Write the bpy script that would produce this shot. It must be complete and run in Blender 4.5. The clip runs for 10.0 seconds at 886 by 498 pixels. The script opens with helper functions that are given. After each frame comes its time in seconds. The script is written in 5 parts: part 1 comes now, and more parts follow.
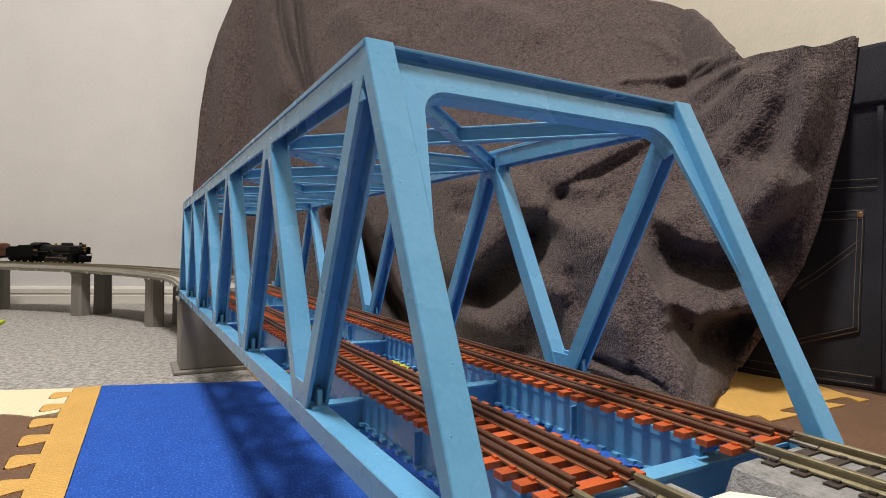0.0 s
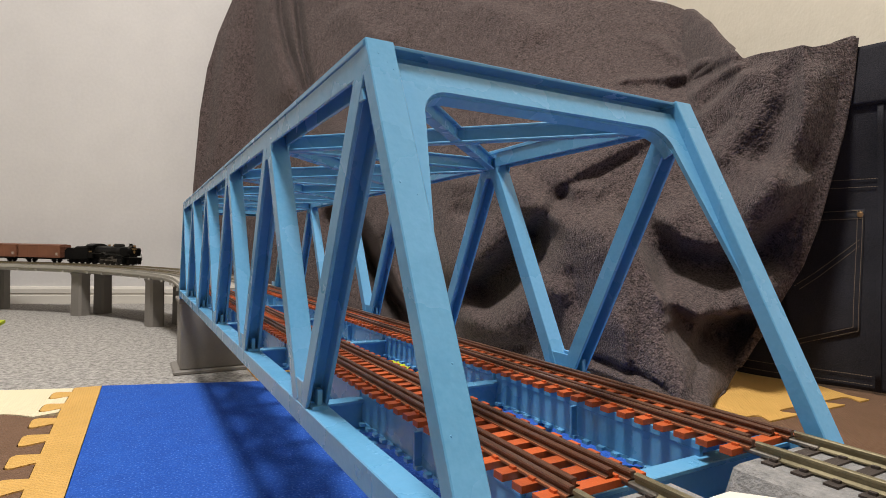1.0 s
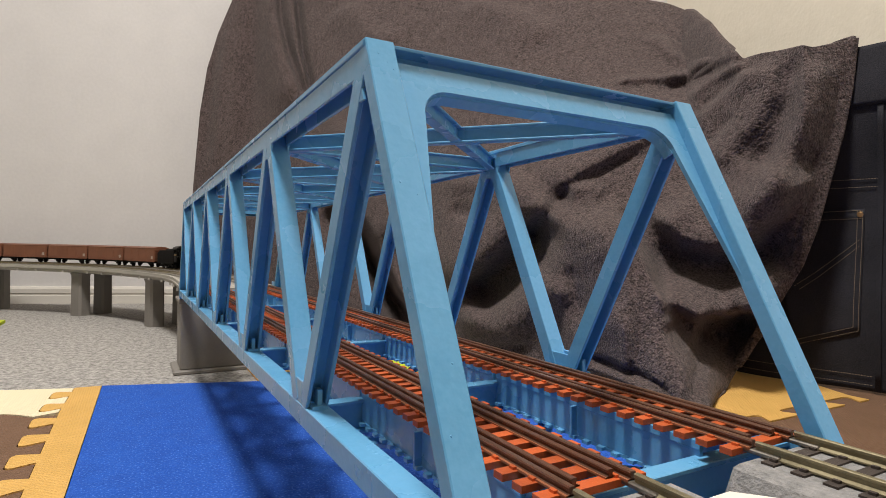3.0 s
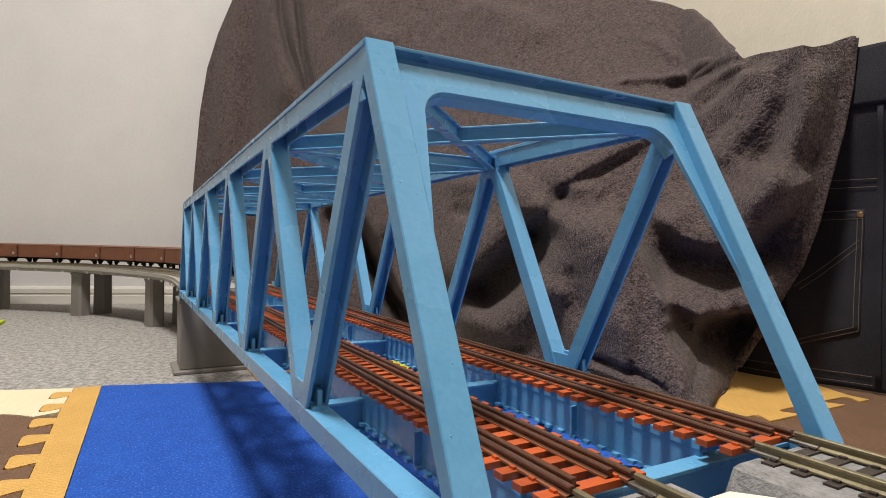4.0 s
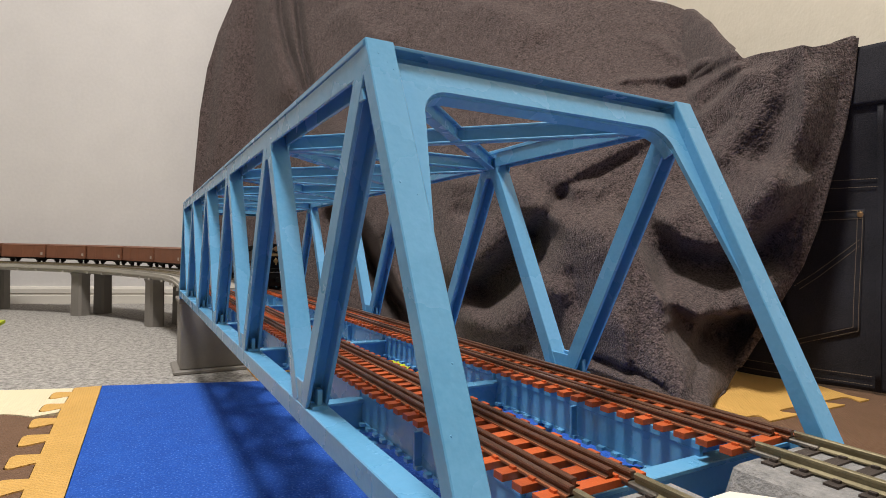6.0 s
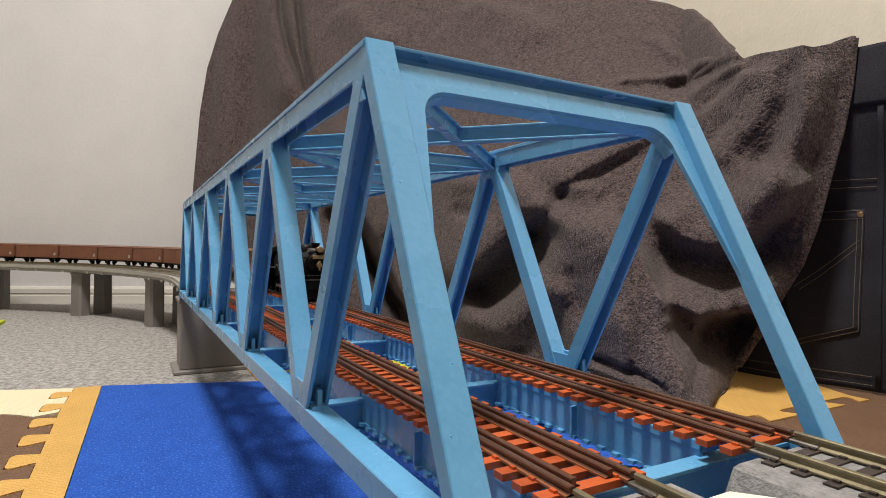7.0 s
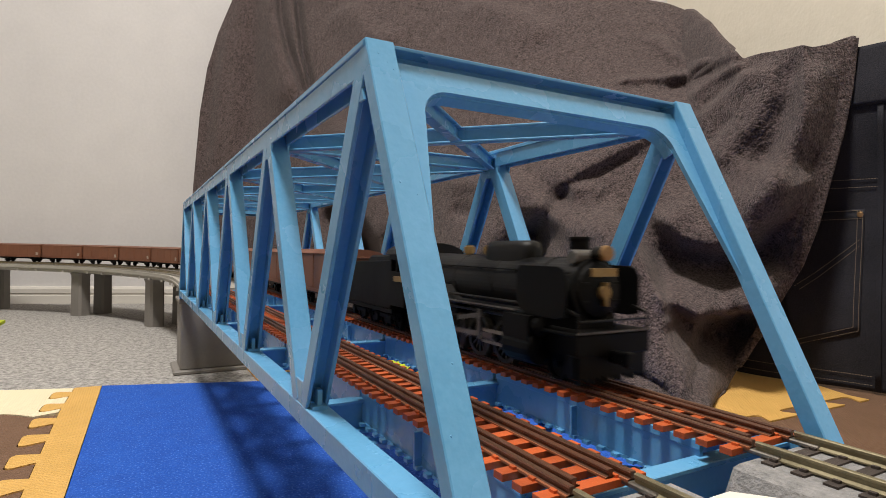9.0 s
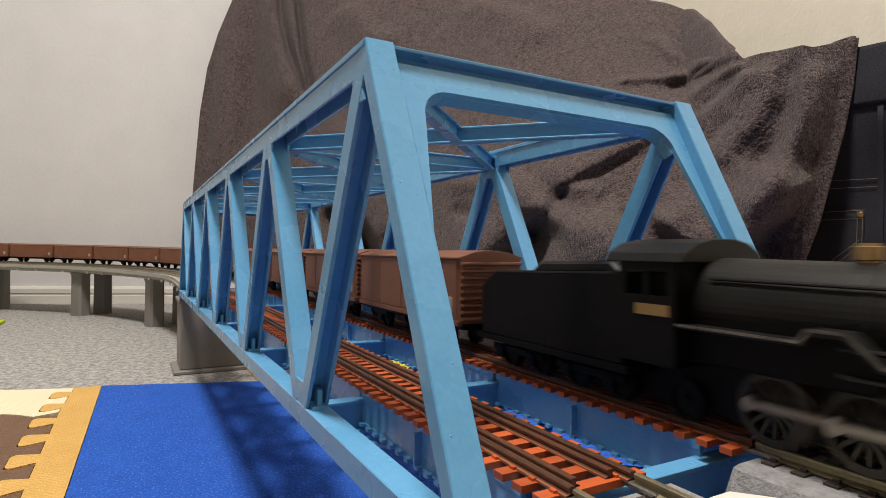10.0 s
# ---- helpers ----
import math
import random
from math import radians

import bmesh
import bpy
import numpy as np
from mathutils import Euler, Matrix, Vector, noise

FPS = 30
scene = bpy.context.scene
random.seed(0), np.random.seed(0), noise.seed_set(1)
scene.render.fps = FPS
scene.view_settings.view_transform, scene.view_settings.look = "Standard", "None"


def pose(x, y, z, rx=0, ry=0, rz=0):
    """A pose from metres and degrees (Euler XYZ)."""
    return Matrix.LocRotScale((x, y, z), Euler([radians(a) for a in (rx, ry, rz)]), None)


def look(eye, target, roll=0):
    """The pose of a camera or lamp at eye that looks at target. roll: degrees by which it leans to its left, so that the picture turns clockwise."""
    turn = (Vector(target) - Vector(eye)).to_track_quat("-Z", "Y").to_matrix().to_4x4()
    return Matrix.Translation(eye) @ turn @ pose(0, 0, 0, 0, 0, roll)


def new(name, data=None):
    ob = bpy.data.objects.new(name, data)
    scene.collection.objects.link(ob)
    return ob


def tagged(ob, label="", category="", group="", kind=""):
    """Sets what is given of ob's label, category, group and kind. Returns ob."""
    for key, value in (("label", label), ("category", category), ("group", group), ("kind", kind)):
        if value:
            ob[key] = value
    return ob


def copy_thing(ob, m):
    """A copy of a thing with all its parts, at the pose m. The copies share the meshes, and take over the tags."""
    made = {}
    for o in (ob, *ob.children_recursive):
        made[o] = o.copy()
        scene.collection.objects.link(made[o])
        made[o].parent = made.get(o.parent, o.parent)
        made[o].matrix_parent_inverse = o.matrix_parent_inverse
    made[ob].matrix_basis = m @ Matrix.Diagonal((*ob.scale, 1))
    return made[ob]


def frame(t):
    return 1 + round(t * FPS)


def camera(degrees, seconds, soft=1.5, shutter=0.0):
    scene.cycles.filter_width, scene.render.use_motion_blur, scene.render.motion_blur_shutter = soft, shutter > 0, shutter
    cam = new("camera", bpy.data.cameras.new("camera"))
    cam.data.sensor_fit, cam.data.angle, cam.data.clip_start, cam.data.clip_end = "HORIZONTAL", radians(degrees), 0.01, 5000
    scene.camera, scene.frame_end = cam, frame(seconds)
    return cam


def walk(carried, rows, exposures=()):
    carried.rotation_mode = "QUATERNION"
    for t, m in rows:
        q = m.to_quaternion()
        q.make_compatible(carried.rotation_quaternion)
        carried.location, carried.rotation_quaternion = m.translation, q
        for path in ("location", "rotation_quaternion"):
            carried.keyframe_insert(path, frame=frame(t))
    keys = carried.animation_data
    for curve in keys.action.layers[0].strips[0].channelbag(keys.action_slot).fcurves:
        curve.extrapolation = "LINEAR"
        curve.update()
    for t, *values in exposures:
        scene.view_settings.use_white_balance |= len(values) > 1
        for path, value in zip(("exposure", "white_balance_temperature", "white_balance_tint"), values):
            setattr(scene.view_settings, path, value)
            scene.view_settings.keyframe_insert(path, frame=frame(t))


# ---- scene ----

# Model railway in a room, true sizes in metres. The bridge runs along y, its near portal at y = 0.
# Rail tops lie RZ over the carpet.
RZ = 0.112
EYE = (-0.1098, -0.1306, 0.045 + RZ)
cam = camera(76.95, 10.0, soft=0.9, shutter=0.5)
AZ, EL = radians(29.003), radians(0.158)
AHEAD = (EYE[0] + math.sin(AZ) * math.cos(EL), EYE[1] + math.cos(AZ) * math.cos(EL), EYE[2] + math.sin(EL))
VIEW = look(EYE, AHEAD, 0.617)
walk(cam, [(0.0, VIEW), (10.0, VIEW)])

# ---- light ----
scene.view_settings.exposure = 0.0
world = bpy.data.worlds.new("world")
scene.world = world
world.use_nodes = True
world.node_tree.nodes["Background"].inputs[0].default_value = (0.9, 0.93, 1.0, 1)
world.node_tree.nodes["Background"].inputs[1].default_value = 0.05

LAMP_AT = (-0.42, 0.02, 2.30)


# ---- materials ----
def material(name, a, b, rough=0.5, metal=0.0, coarse=20.0, fine=400.0, bump=0.2, bump_dist=0.0005, detail=6.0, piece=0.0,
             rough_var=0.1, sheen=0.0, coat=0.0, spec=0.5, mix_fine=0.4, bump_scale=None):
    """Two colours mixed by a coarse and a fine noise, with fine relief; piece: brightness spread from piece to piece."""
    m = bpy.data.materials.new(name)
    m.use_nodes = True
    nt = m.node_tree
    n, l = nt.nodes, nt.links
    bs = n["Principled BSDF"]
    tc = n.new("ShaderNodeTexCoord")
    n1, n2 = n.new("ShaderNodeTexNoise"), n.new("ShaderNodeTexNoise")
    for node, sc in ((n1, coarse), (n2, fine)):
        node.inputs["Scale"].default_value = sc
        node.inputs["Detail"].default_value = detail
        l.new(tc.outputs["Object"], node.inputs["Vector"])
    mx = n.new("ShaderNodeMix")
    mx.data_type = "FLOAT"
    mx.inputs[0].default_value = mix_fine
    l.new(n1.outputs["Fac"], mx.inputs[2])
    l.new(n2.outputs["Fac"], mx.inputs[3])
    ramp = n.new("ShaderNodeMapRange")
    ramp.inputs[1].default_value, ramp.inputs[2].default_value = 0.3, 0.7
    l.new(mx.outputs[0], ramp.inputs[0])
    cm = n.new("ShaderNodeMix")
    cm.data_type = "RGBA"
    cm.inputs[6].default_value, cm.inputs[7].default_value = a, b
    l.new(ramp.outputs[0], cm.inputs[0])
    out = cm.outputs[2]
    if piece:
        oi = n.new("ShaderNodeObjectInfo")
        mr = n.new("ShaderNodeMapRange")
        mr.inputs[3].default_value, mr.inputs[4].default_value = 1 - piece, 1 + piece
        l.new(oi.outputs["Random"], mr.inputs[0])
        hs = n.new("ShaderNodeHueSaturation")
        l.new(mr.outputs[0], hs.inputs["Value"])
        l.new(out, hs.inputs["Color"])
        out = hs.outputs[0]
    l.new(out, bs.inputs["Base Color"])
    bs.inputs["Metallic"].default_value = metal
    bs.inputs["Specular IOR Level"].default_value = spec
    rr = n.new("ShaderNodeMapRange")
    rr.inputs[3].default_value, rr.inputs[4].default_value = max(rough - rough_var, 0.02), min(rough + rough_var, 1)
    l.new(n1.outputs["Fac"], rr.inputs[0])
    l.new(rr.outputs[0], bs.inputs["Roughness"])
    if sheen:
        bs.inputs["Sheen Weight"].default_value = sheen
        bs.inputs["Sheen Roughness"].default_value = 0.6
    if coat:
        bs.inputs["Coat Weight"].default_value = coat
        bs.inputs["Coat Roughness"].default_value = 0.25
    if bump:
        src = n2
        if bump_scale:
            src = n.new("ShaderNodeTexNoise")
            src.inputs["Scale"].default_value = bump_scale
            src.inputs["Detail"].default_value = 3
            l.new(tc.outputs["Object"], src.inputs["Vector"])
        bp = n.new("ShaderNodeBump")
        bp.inputs["Strength"].default_value = bump
        bp.inputs["Distance"].default_value = bump_dist
        l.new(src.outputs["Fac"], bp.inputs["Height"])
        l.new(bp.outputs[0], bs.inputs["Normal"])
    return m


M = {}
M["blue_paint"] = material("blue_paint", (0.106, 0.350, 0.612, 1), (0.149, 0.406, 0.690, 1), 0.27, coarse=35, fine=700, bump=0.5, bump_dist=0.0004, bump_scale=210, rough_var=0.12)
M["tie_orange"] = material("tie_orange", (0.42, 0.078, 0.018, 1), (0.56, 0.112, 0.026, 1), 0.5, coarse=120, fine=1500, bump=0.2, piece=0.15)
M["tie_brown"] = material("tie_brown", (0.26, 0.090, 0.040, 1), (0.36, 0.130, 0.060, 1), 0.5, coarse=120, fine=1500, bump=0.2)
M["rail_brown"] = material("rail_brown", (0.075, 0.030, 0.016, 1), (0.12, 0.05, 0.026, 1), 0.42, coarse=90, fine=1200, bump=0.15, bump_dist=0.0002)
M["rail_top"] = material("rail_top", (0.27, 0.14, 0.085, 1), (0.40, 0.23, 0.15, 1), 0.32, metal=0.8, coarse=60, fine=900, bump=0.05)
M["rail_brass"] = material("rail_brass", (0.19, 0.165, 0.10, 1), (0.33, 0.285, 0.18, 1), 0.45, metal=0.6, coarse=90, fine=900, bump=0.1)
M["tie_dark"] = material("tie_dark", (0.035, 0.026, 0.022, 1), (0.06, 0.045, 0.038, 1), 0.7, coarse=120, fine=1500, bump=0.3, piece=0.2)
M["ballast"] = material("ballast", (0.17, 0.17, 0.17, 1), (0.34, 0.33, 0.33, 1), 0.9, coarse=300, fine=900, bump=0.8, bump_dist=0.001)
M["viaduct"] = material("viaduct", (0.36, 0.34, 0.30, 1), (0.43, 0.41, 0.37, 1), 0.7, coarse=25, fine=500, bump=0.15)
M["pier"] = material("pier", (0.20, 0.185, 0.17, 1), (0.245, 0.23, 0.21, 1), 0.6, coarse=20, fine=500, bump=0.15)
M["carpet"] = material("carpet", (0.20, 0.19, 0.18, 1), (0.56, 0.54, 0.515, 1), 0.95, coarse=110, fine=260, bump=1.0, bump_dist=0.004, mix_fine=0.55, spec=0.1)
M["wallpaper"] = material("wallpaper", (0.635, 0.622, 0.625, 1), (0.715, 0.70, 0.70, 1), 0.9, coarse=9, fine=120, bump=0.35, bump_dist=0.0008, spec=0.2)
M["wallpaper_warm"] = material("wallpaper_warm", (0.84, 0.78, 0.66, 1), (0.90, 0.84, 0.72, 1), 0.9, coarse=20, fine=160, bump=0.9, bump_dist=0.0015, bump_scale=90, spec=0.2)
M["white_trim"] = material("white_trim", (0.66, 0.63, 0.58, 1), (0.72, 0.69, 0.64, 1), 0.5, coarse=10, fine=300, bump=0.1)
# brown chosen for an unseen wall, to weaken light bounced onto the bridge
M["wall_tan"] = material("wall_tan", (0.20, 0.15, 0.10, 1), (0.26, 0.20, 0.14, 1), 0.85, coarse=6, fine=200, bump=0.3)
M["ceiling"] = material("ceiling", (0.78, 0.77, 0.74, 1), (0.82, 0.81, 0.78, 1), 0.9, coarse=10, fine=200, bump=0.3)


def foam(name, a, b, fleck=None):
    """Soft foam with an embossed weave of small diamonds, about 3 mm apart."""
    m = material(name, a, b, 0.72, coarse=30, fine=900, bump=0, spec=0.25)
    n, l = m.node_tree.nodes, m.node_tree.links
    bs = n["Principled BSDF"]
    tc = n["Texture Coordinate"]
    mp = n.new("ShaderNodeMapping")
    mp.inputs["Rotation"].default_value = (0, 0, 0.785)
    l.new(tc.outputs["Object"], mp.inputs["Vector"])
    total = None
    for axis in ("X", "Y"):
        w = n.new("ShaderNodeTexWave")
        w.bands_direction = axis
        w.inputs["Scale"].default_value = 105.0
        w.inputs["Distortion"].default_value = 1.2
        w.inputs["Detail Scale"].default_value = 2.0
        l.new(mp.outputs[0], w.inputs["Vector"])
        if total is None:
            total = w.outputs["Fac"]
        else:
            ad = n.new("ShaderNodeMath")
            ad.operation = "MULTIPLY"
            l.new(total, ad.inputs[0])
            l.new(w.outputs["Fac"], ad.inputs[1])
            total = ad.outputs[0]
    bp = n.new("ShaderNodeBump")
    bp.inputs["Strength"].default_value = 0.7
    bp.inputs["Distance"].default_value = 0.0009
    l.new(total, bp.inputs["Height"])
    l.new(bp.outputs[0], bs.inputs["Normal"])
    return m


def felt(name, a, b, fleck):
    """Felted pile with scattered pale fibres."""
    m = material(name, a, b, 0.9, coarse=70, fine=650, bump=1.0, bump_dist=0.0016, bump_scale=520, spec=0.15, mix_fine=0.6)
    n, l = m.node_tree.nodes, m.node_tree.links
    bs = n["Principled BSDF"]
    tc = n["Texture Coordinate"]
    ns = n.new("ShaderNodeTexNoise")
    ns.inputs["Scale"].default_value = 620.0
    ns.inputs["Detail"].default_value = 4.0
    l.new(tc.outputs["Object"], ns.inputs["Vector"])
    mr = n.new("ShaderNodeMapRange")
    mr.inputs[1].default_value, mr.inputs[2].default_value = 0.56, 0.72
    l.new(ns.outputs["Fac"], mr.inputs[0])
    mx = n.new("ShaderNodeMix")
    mx.data_type = "RGBA"
    mx.inputs[7].default_value = fleck
    l.new(mr.outputs[0], mx.inputs[0])
    l.new(bs.inputs["Base Color"].links[0].from_socket, mx.inputs[6])
    l.new(mx.outputs[2], bs.inputs["Base Color"])
    return m


M["foam_blue"] = felt("foam_blue", (0.016, 0.075, 0.39, 1), (0.030, 0.125, 0.56, 1), (0.12, 0.25, 0.74, 1))
M["foam_mustard"] = foam("foam_mustard", (0.62, 0.365, 0.100, 1), (0.72, 0.43, 0.13, 1))
M["foam_cream"] = foam("foam_cream", (0.80, 0.70, 0.48, 1), (0.86, 0.76, 0.54, 1))
M["foam_brown"] = foam("foam_brown", (0.15, 0.085, 0.05, 1), (0.19, 0.11, 0.07, 1))
M["foam_lime"] = foam("foam_lime", (0.50, 0.62, 0.03, 1), (0.58, 0.70, 0.05, 1))
M["fleece"] = material("fleece", (0.031, 0.0226, 0.0224, 1), (0.168, 0.124, 0.121, 1), 0.95, coarse=150, fine=430, bump=1.0, bump_dist=0.0035, detail=5, sheen=0.12, spec=0.1, mix_fine=0.68, bump_scale=480)
for node in M["fleece"].node_tree.nodes:
    if node.type == "MAP_RANGE" and abs(node.inputs[1].default_value - 0.3) < 1e-4:
        node.inputs[1].default_value, node.inputs[2].default_value = 0.385, 0.635
for node in M["carpet"].node_tree.nodes:
    if node.type == "MAP_RANGE" and abs(node.inputs[1].default_value - 0.3) < 1e-4:
        node.inputs[1].default_value, node.inputs[2].default_value = 0.36, 0.62
M["denim"] = material("denim", (0.0120, 0.0120, 0.0150, 1), (0.0470, 0.0465, 0.0560, 1), 0.9, coarse=20, fine=900, bump=0.5, bump_dist=0.0006, spec=0.15, mix_fine=0.6)
M["stitch"] = material("stitch", (0.17, 0.13, 0.095, 1), (0.25, 0.20, 0.145, 1), 0.8, coarse=50, fine=900, bump=0.1)
M["copper"] = material("copper", (0.35, 0.20, 0.09, 1), (0.45, 0.28, 0.14, 1), 0.4, metal=0.9, coarse=200, fine=900, bump=0.1)
M["loco_black"] = material("loco_black", (0.0016, 0.0015, 0.0015, 1), (0.0042, 0.0040, 0.0037, 1), 0.5, coarse=60, fine=900, bump=0.15, bump_dist=0.0002, spec=0.14)
M["loco_soot"] = material("loco_soot", (0.0050, 0.0047, 0.0043, 1), (0.0140, 0.0130, 0.0118, 1), 0.46, coarse=60, fine=900, bump=0.2, bump_dist=0.0002, spec=0.25)
# mottled pale grey for the engine's edge strips, heater drum and valve gear
M["worn_edge"] = material("worn_edge", (0.035, 0.032, 0.029, 1), (0.22, 0.20, 0.18, 1), 0.42, metal=0.4, coarse=160, fine=900, bump=0.1)
M["wheel_iron"] = material("wheel_iron", (0.016, 0.014, 0.011, 1), (0.055, 0.047, 0.036, 1), 0.5, metal=0.3, coarse=200, fine=900, bump=0.15)
M["steel"] = material("steel", (0.22, 0.20, 0.17, 1), (0.42, 0.38, 0.33, 1), 0.40, metal=0.9, coarse=90, fine=900, bump=0.1)
M["brass"] = material("brass", (0.28, 0.175, 0.065, 1), (0.40, 0.27, 0.12, 1), 0.4, metal=0.7, coarse=90, fine=900, bump=0.1)
M["car_brown"] = material("car_brown", (0.165, 0.064, 0.034, 1), (0.235, 0.094, 0.050, 1), 0.5, coarse=40, fine=800, bump=0.2, bump_dist=0.0002)
M["white_mark"] = material("white_mark", (0.36, 0.31, 0.27, 1), (0.50, 0.44, 0.39, 1), 0.6, coarse=90, fine=900, bump=0.05)
M["card_white"] = material("card_white", (0.72, 0.68, 0.60, 1), (0.78, 0.74, 0.67, 1), 0.6, coarse=20, fine=400, bump=0.1)
M["dark_glass"] = material("dark_glass", (0.006, 0.006, 0.007, 1), (0.010, 0.010, 0.011, 1), 0.2, coarse=20, fine=300, bump=0)

lampm = bpy.data.materials.new("lamp_diffuser")
lampm.use_nodes = True
lampm.node_tree.nodes["Principled BSDF"].inputs["Base Color"].default_value = (0.9, 0.9, 0.88, 1)
lampm.node_tree.nodes["Principled BSDF"].inputs["Emission Color"].default_value = (1.0, 0.90, 0.78, 1)
lampm.node_tree.nodes["Principled BSDF"].inputs["Emission Strength"].default_value = 3.0
M["lamp_diffuser"] = lampm


# ---- mesh helpers ----
def finish(name, bm, mat, bevel=0.0, smooth=False):
    if bevel:
        bmesh.ops.bevel(bm, geom=list(bm.edges), offset=bevel, segments=1, affect="EDGES", clamp_overlap=True)
    bmesh.ops.recalc_face_normals(bm, faces=bm.faces)
    me = bpy.data.meshes.new(name)
    bm.to_mesh(me)
    bm.free()
    for mt in (mat if isinstance(mat, (list, tuple)) else [mat]):
        me.materials.append(M[mt])
    if smooth:
        for p in me.polygons:
            p.use_smooth = True
    return me


def part(name, bm, mat, parent, label="", bevel=0.0, smooth=False):
    ob = new(name, finish(name, bm, mat, bevel, smooth))
    ob.parent = parent
    if label:
        ob["label"] = label
    return ob


def piece(name, me, parent, m):
    ob = new(name, me)
    ob.parent = parent
    ob.matrix_basis = m
    return ob


def box(bm, x0, x1, y0, y1, z0, z1, m=None, mi=0):
    vs = []
    for x in (x0, x1):
        for y in (y0, y1):
            for z in (z0, z1):
                v = Vector((x, y, z))
                vs.append(bm.verts.new(m @ v if m else v))
    for f in ((0, 1, 3, 2), (4, 6, 7, 5), (0, 4, 5, 1), (2, 3, 7, 6), (0, 2, 6, 4), (1, 5, 7, 3)):
        bm.faces.new([vs[i] for i in f]).material_index = mi
    return vs


def cyl(bm, p, q, r0, r1=None, n=16, mi=0):
    """A tapered cylinder from p to q."""
    p, q = Vector(p), Vector(q)
    r1 = r0 if r1 is None else r1
    d = (q - p)
    rot = d.to_track_quat("Z", "Y").to_matrix()
    a, b = [], []
    for i in range(n):
        t = 2 * math.pi * i / n
        e = rot @ Vector((math.cos(t), math.sin(t), 0))
        a.append(bm.verts.new(p + e * r0))
        b.append(bm.verts.new(q + e * r1))
    for i in range(n):
        j = (i + 1) % n
        bm.faces.new((a[i], a[j], b[j], b[i])).material_index = mi
    bm.faces.new(a[::-1]).material_index = mi
    bm.faces.new(b).material_index = mi


def prism(bm, pts, m, depth, mi=0):
    """The outline pts (u, v), raised by depth along w; m takes (u, v, w) to the place."""
    a = [bm.verts.new(m @ Vector((u, v, 0))) for u, v in pts]
    b = [bm.verts.new(m @ Vector((u, v, depth))) for u, v in pts]
    k = len(pts)
    for i in range(k):
        j = (i + 1) % k
        bm.faces.new((a[i], a[j], b[j], b[i])).material_index = mi
    bm.faces.new(a[::-1]).material_index = mi
    bm.faces.new(b).material_index = mi


def between(p, q, side):
    """A frame at p with z towards q and x as near to side as can be."""
    p, q, side = Vector(p), Vector(q), Vector(side)
    z = (q - p).normalized()
    y = z.cross(side).normalized()
    x = y.cross(z)
    m = Matrix((x, y, z)).transposed().to_4x4()
    m.translation = p
    return m, (q - p).length


def spun(bm, prof, cx, cy, n=20):
    """Rings (z, r) about an upright line."""
    rings = []
    for z, r in prof:
        rings.append([bm.verts.new((cx + r * math.cos(2 * math.pi * i / n), cy + r * math.sin(2 * math.pi * i / n), z)) for i in range(n)])
    for r0, r1 in zip(rings[:-1], rings[1:]):
        for i in range(n):
            j = (i + 1) % n
            bm.faces.new((r0[i], r0[j], r1[j], r1[i]))
    bm.faces.new(rings[0][::-1])
    bm.faces.new(rings[-1])


def empty(name, x=0, y=0, z=0):
    ob = new(name)
    ob.location = (x, y, z)
    return ob


def sheet(u0, u1, nu):
    return [u0 + (u1 - u0) * i / nu for i in range(nu + 1)]


# ---- room ----
WALL_TURN = -22.4
WALL_AT = (-0.09, 1.649)


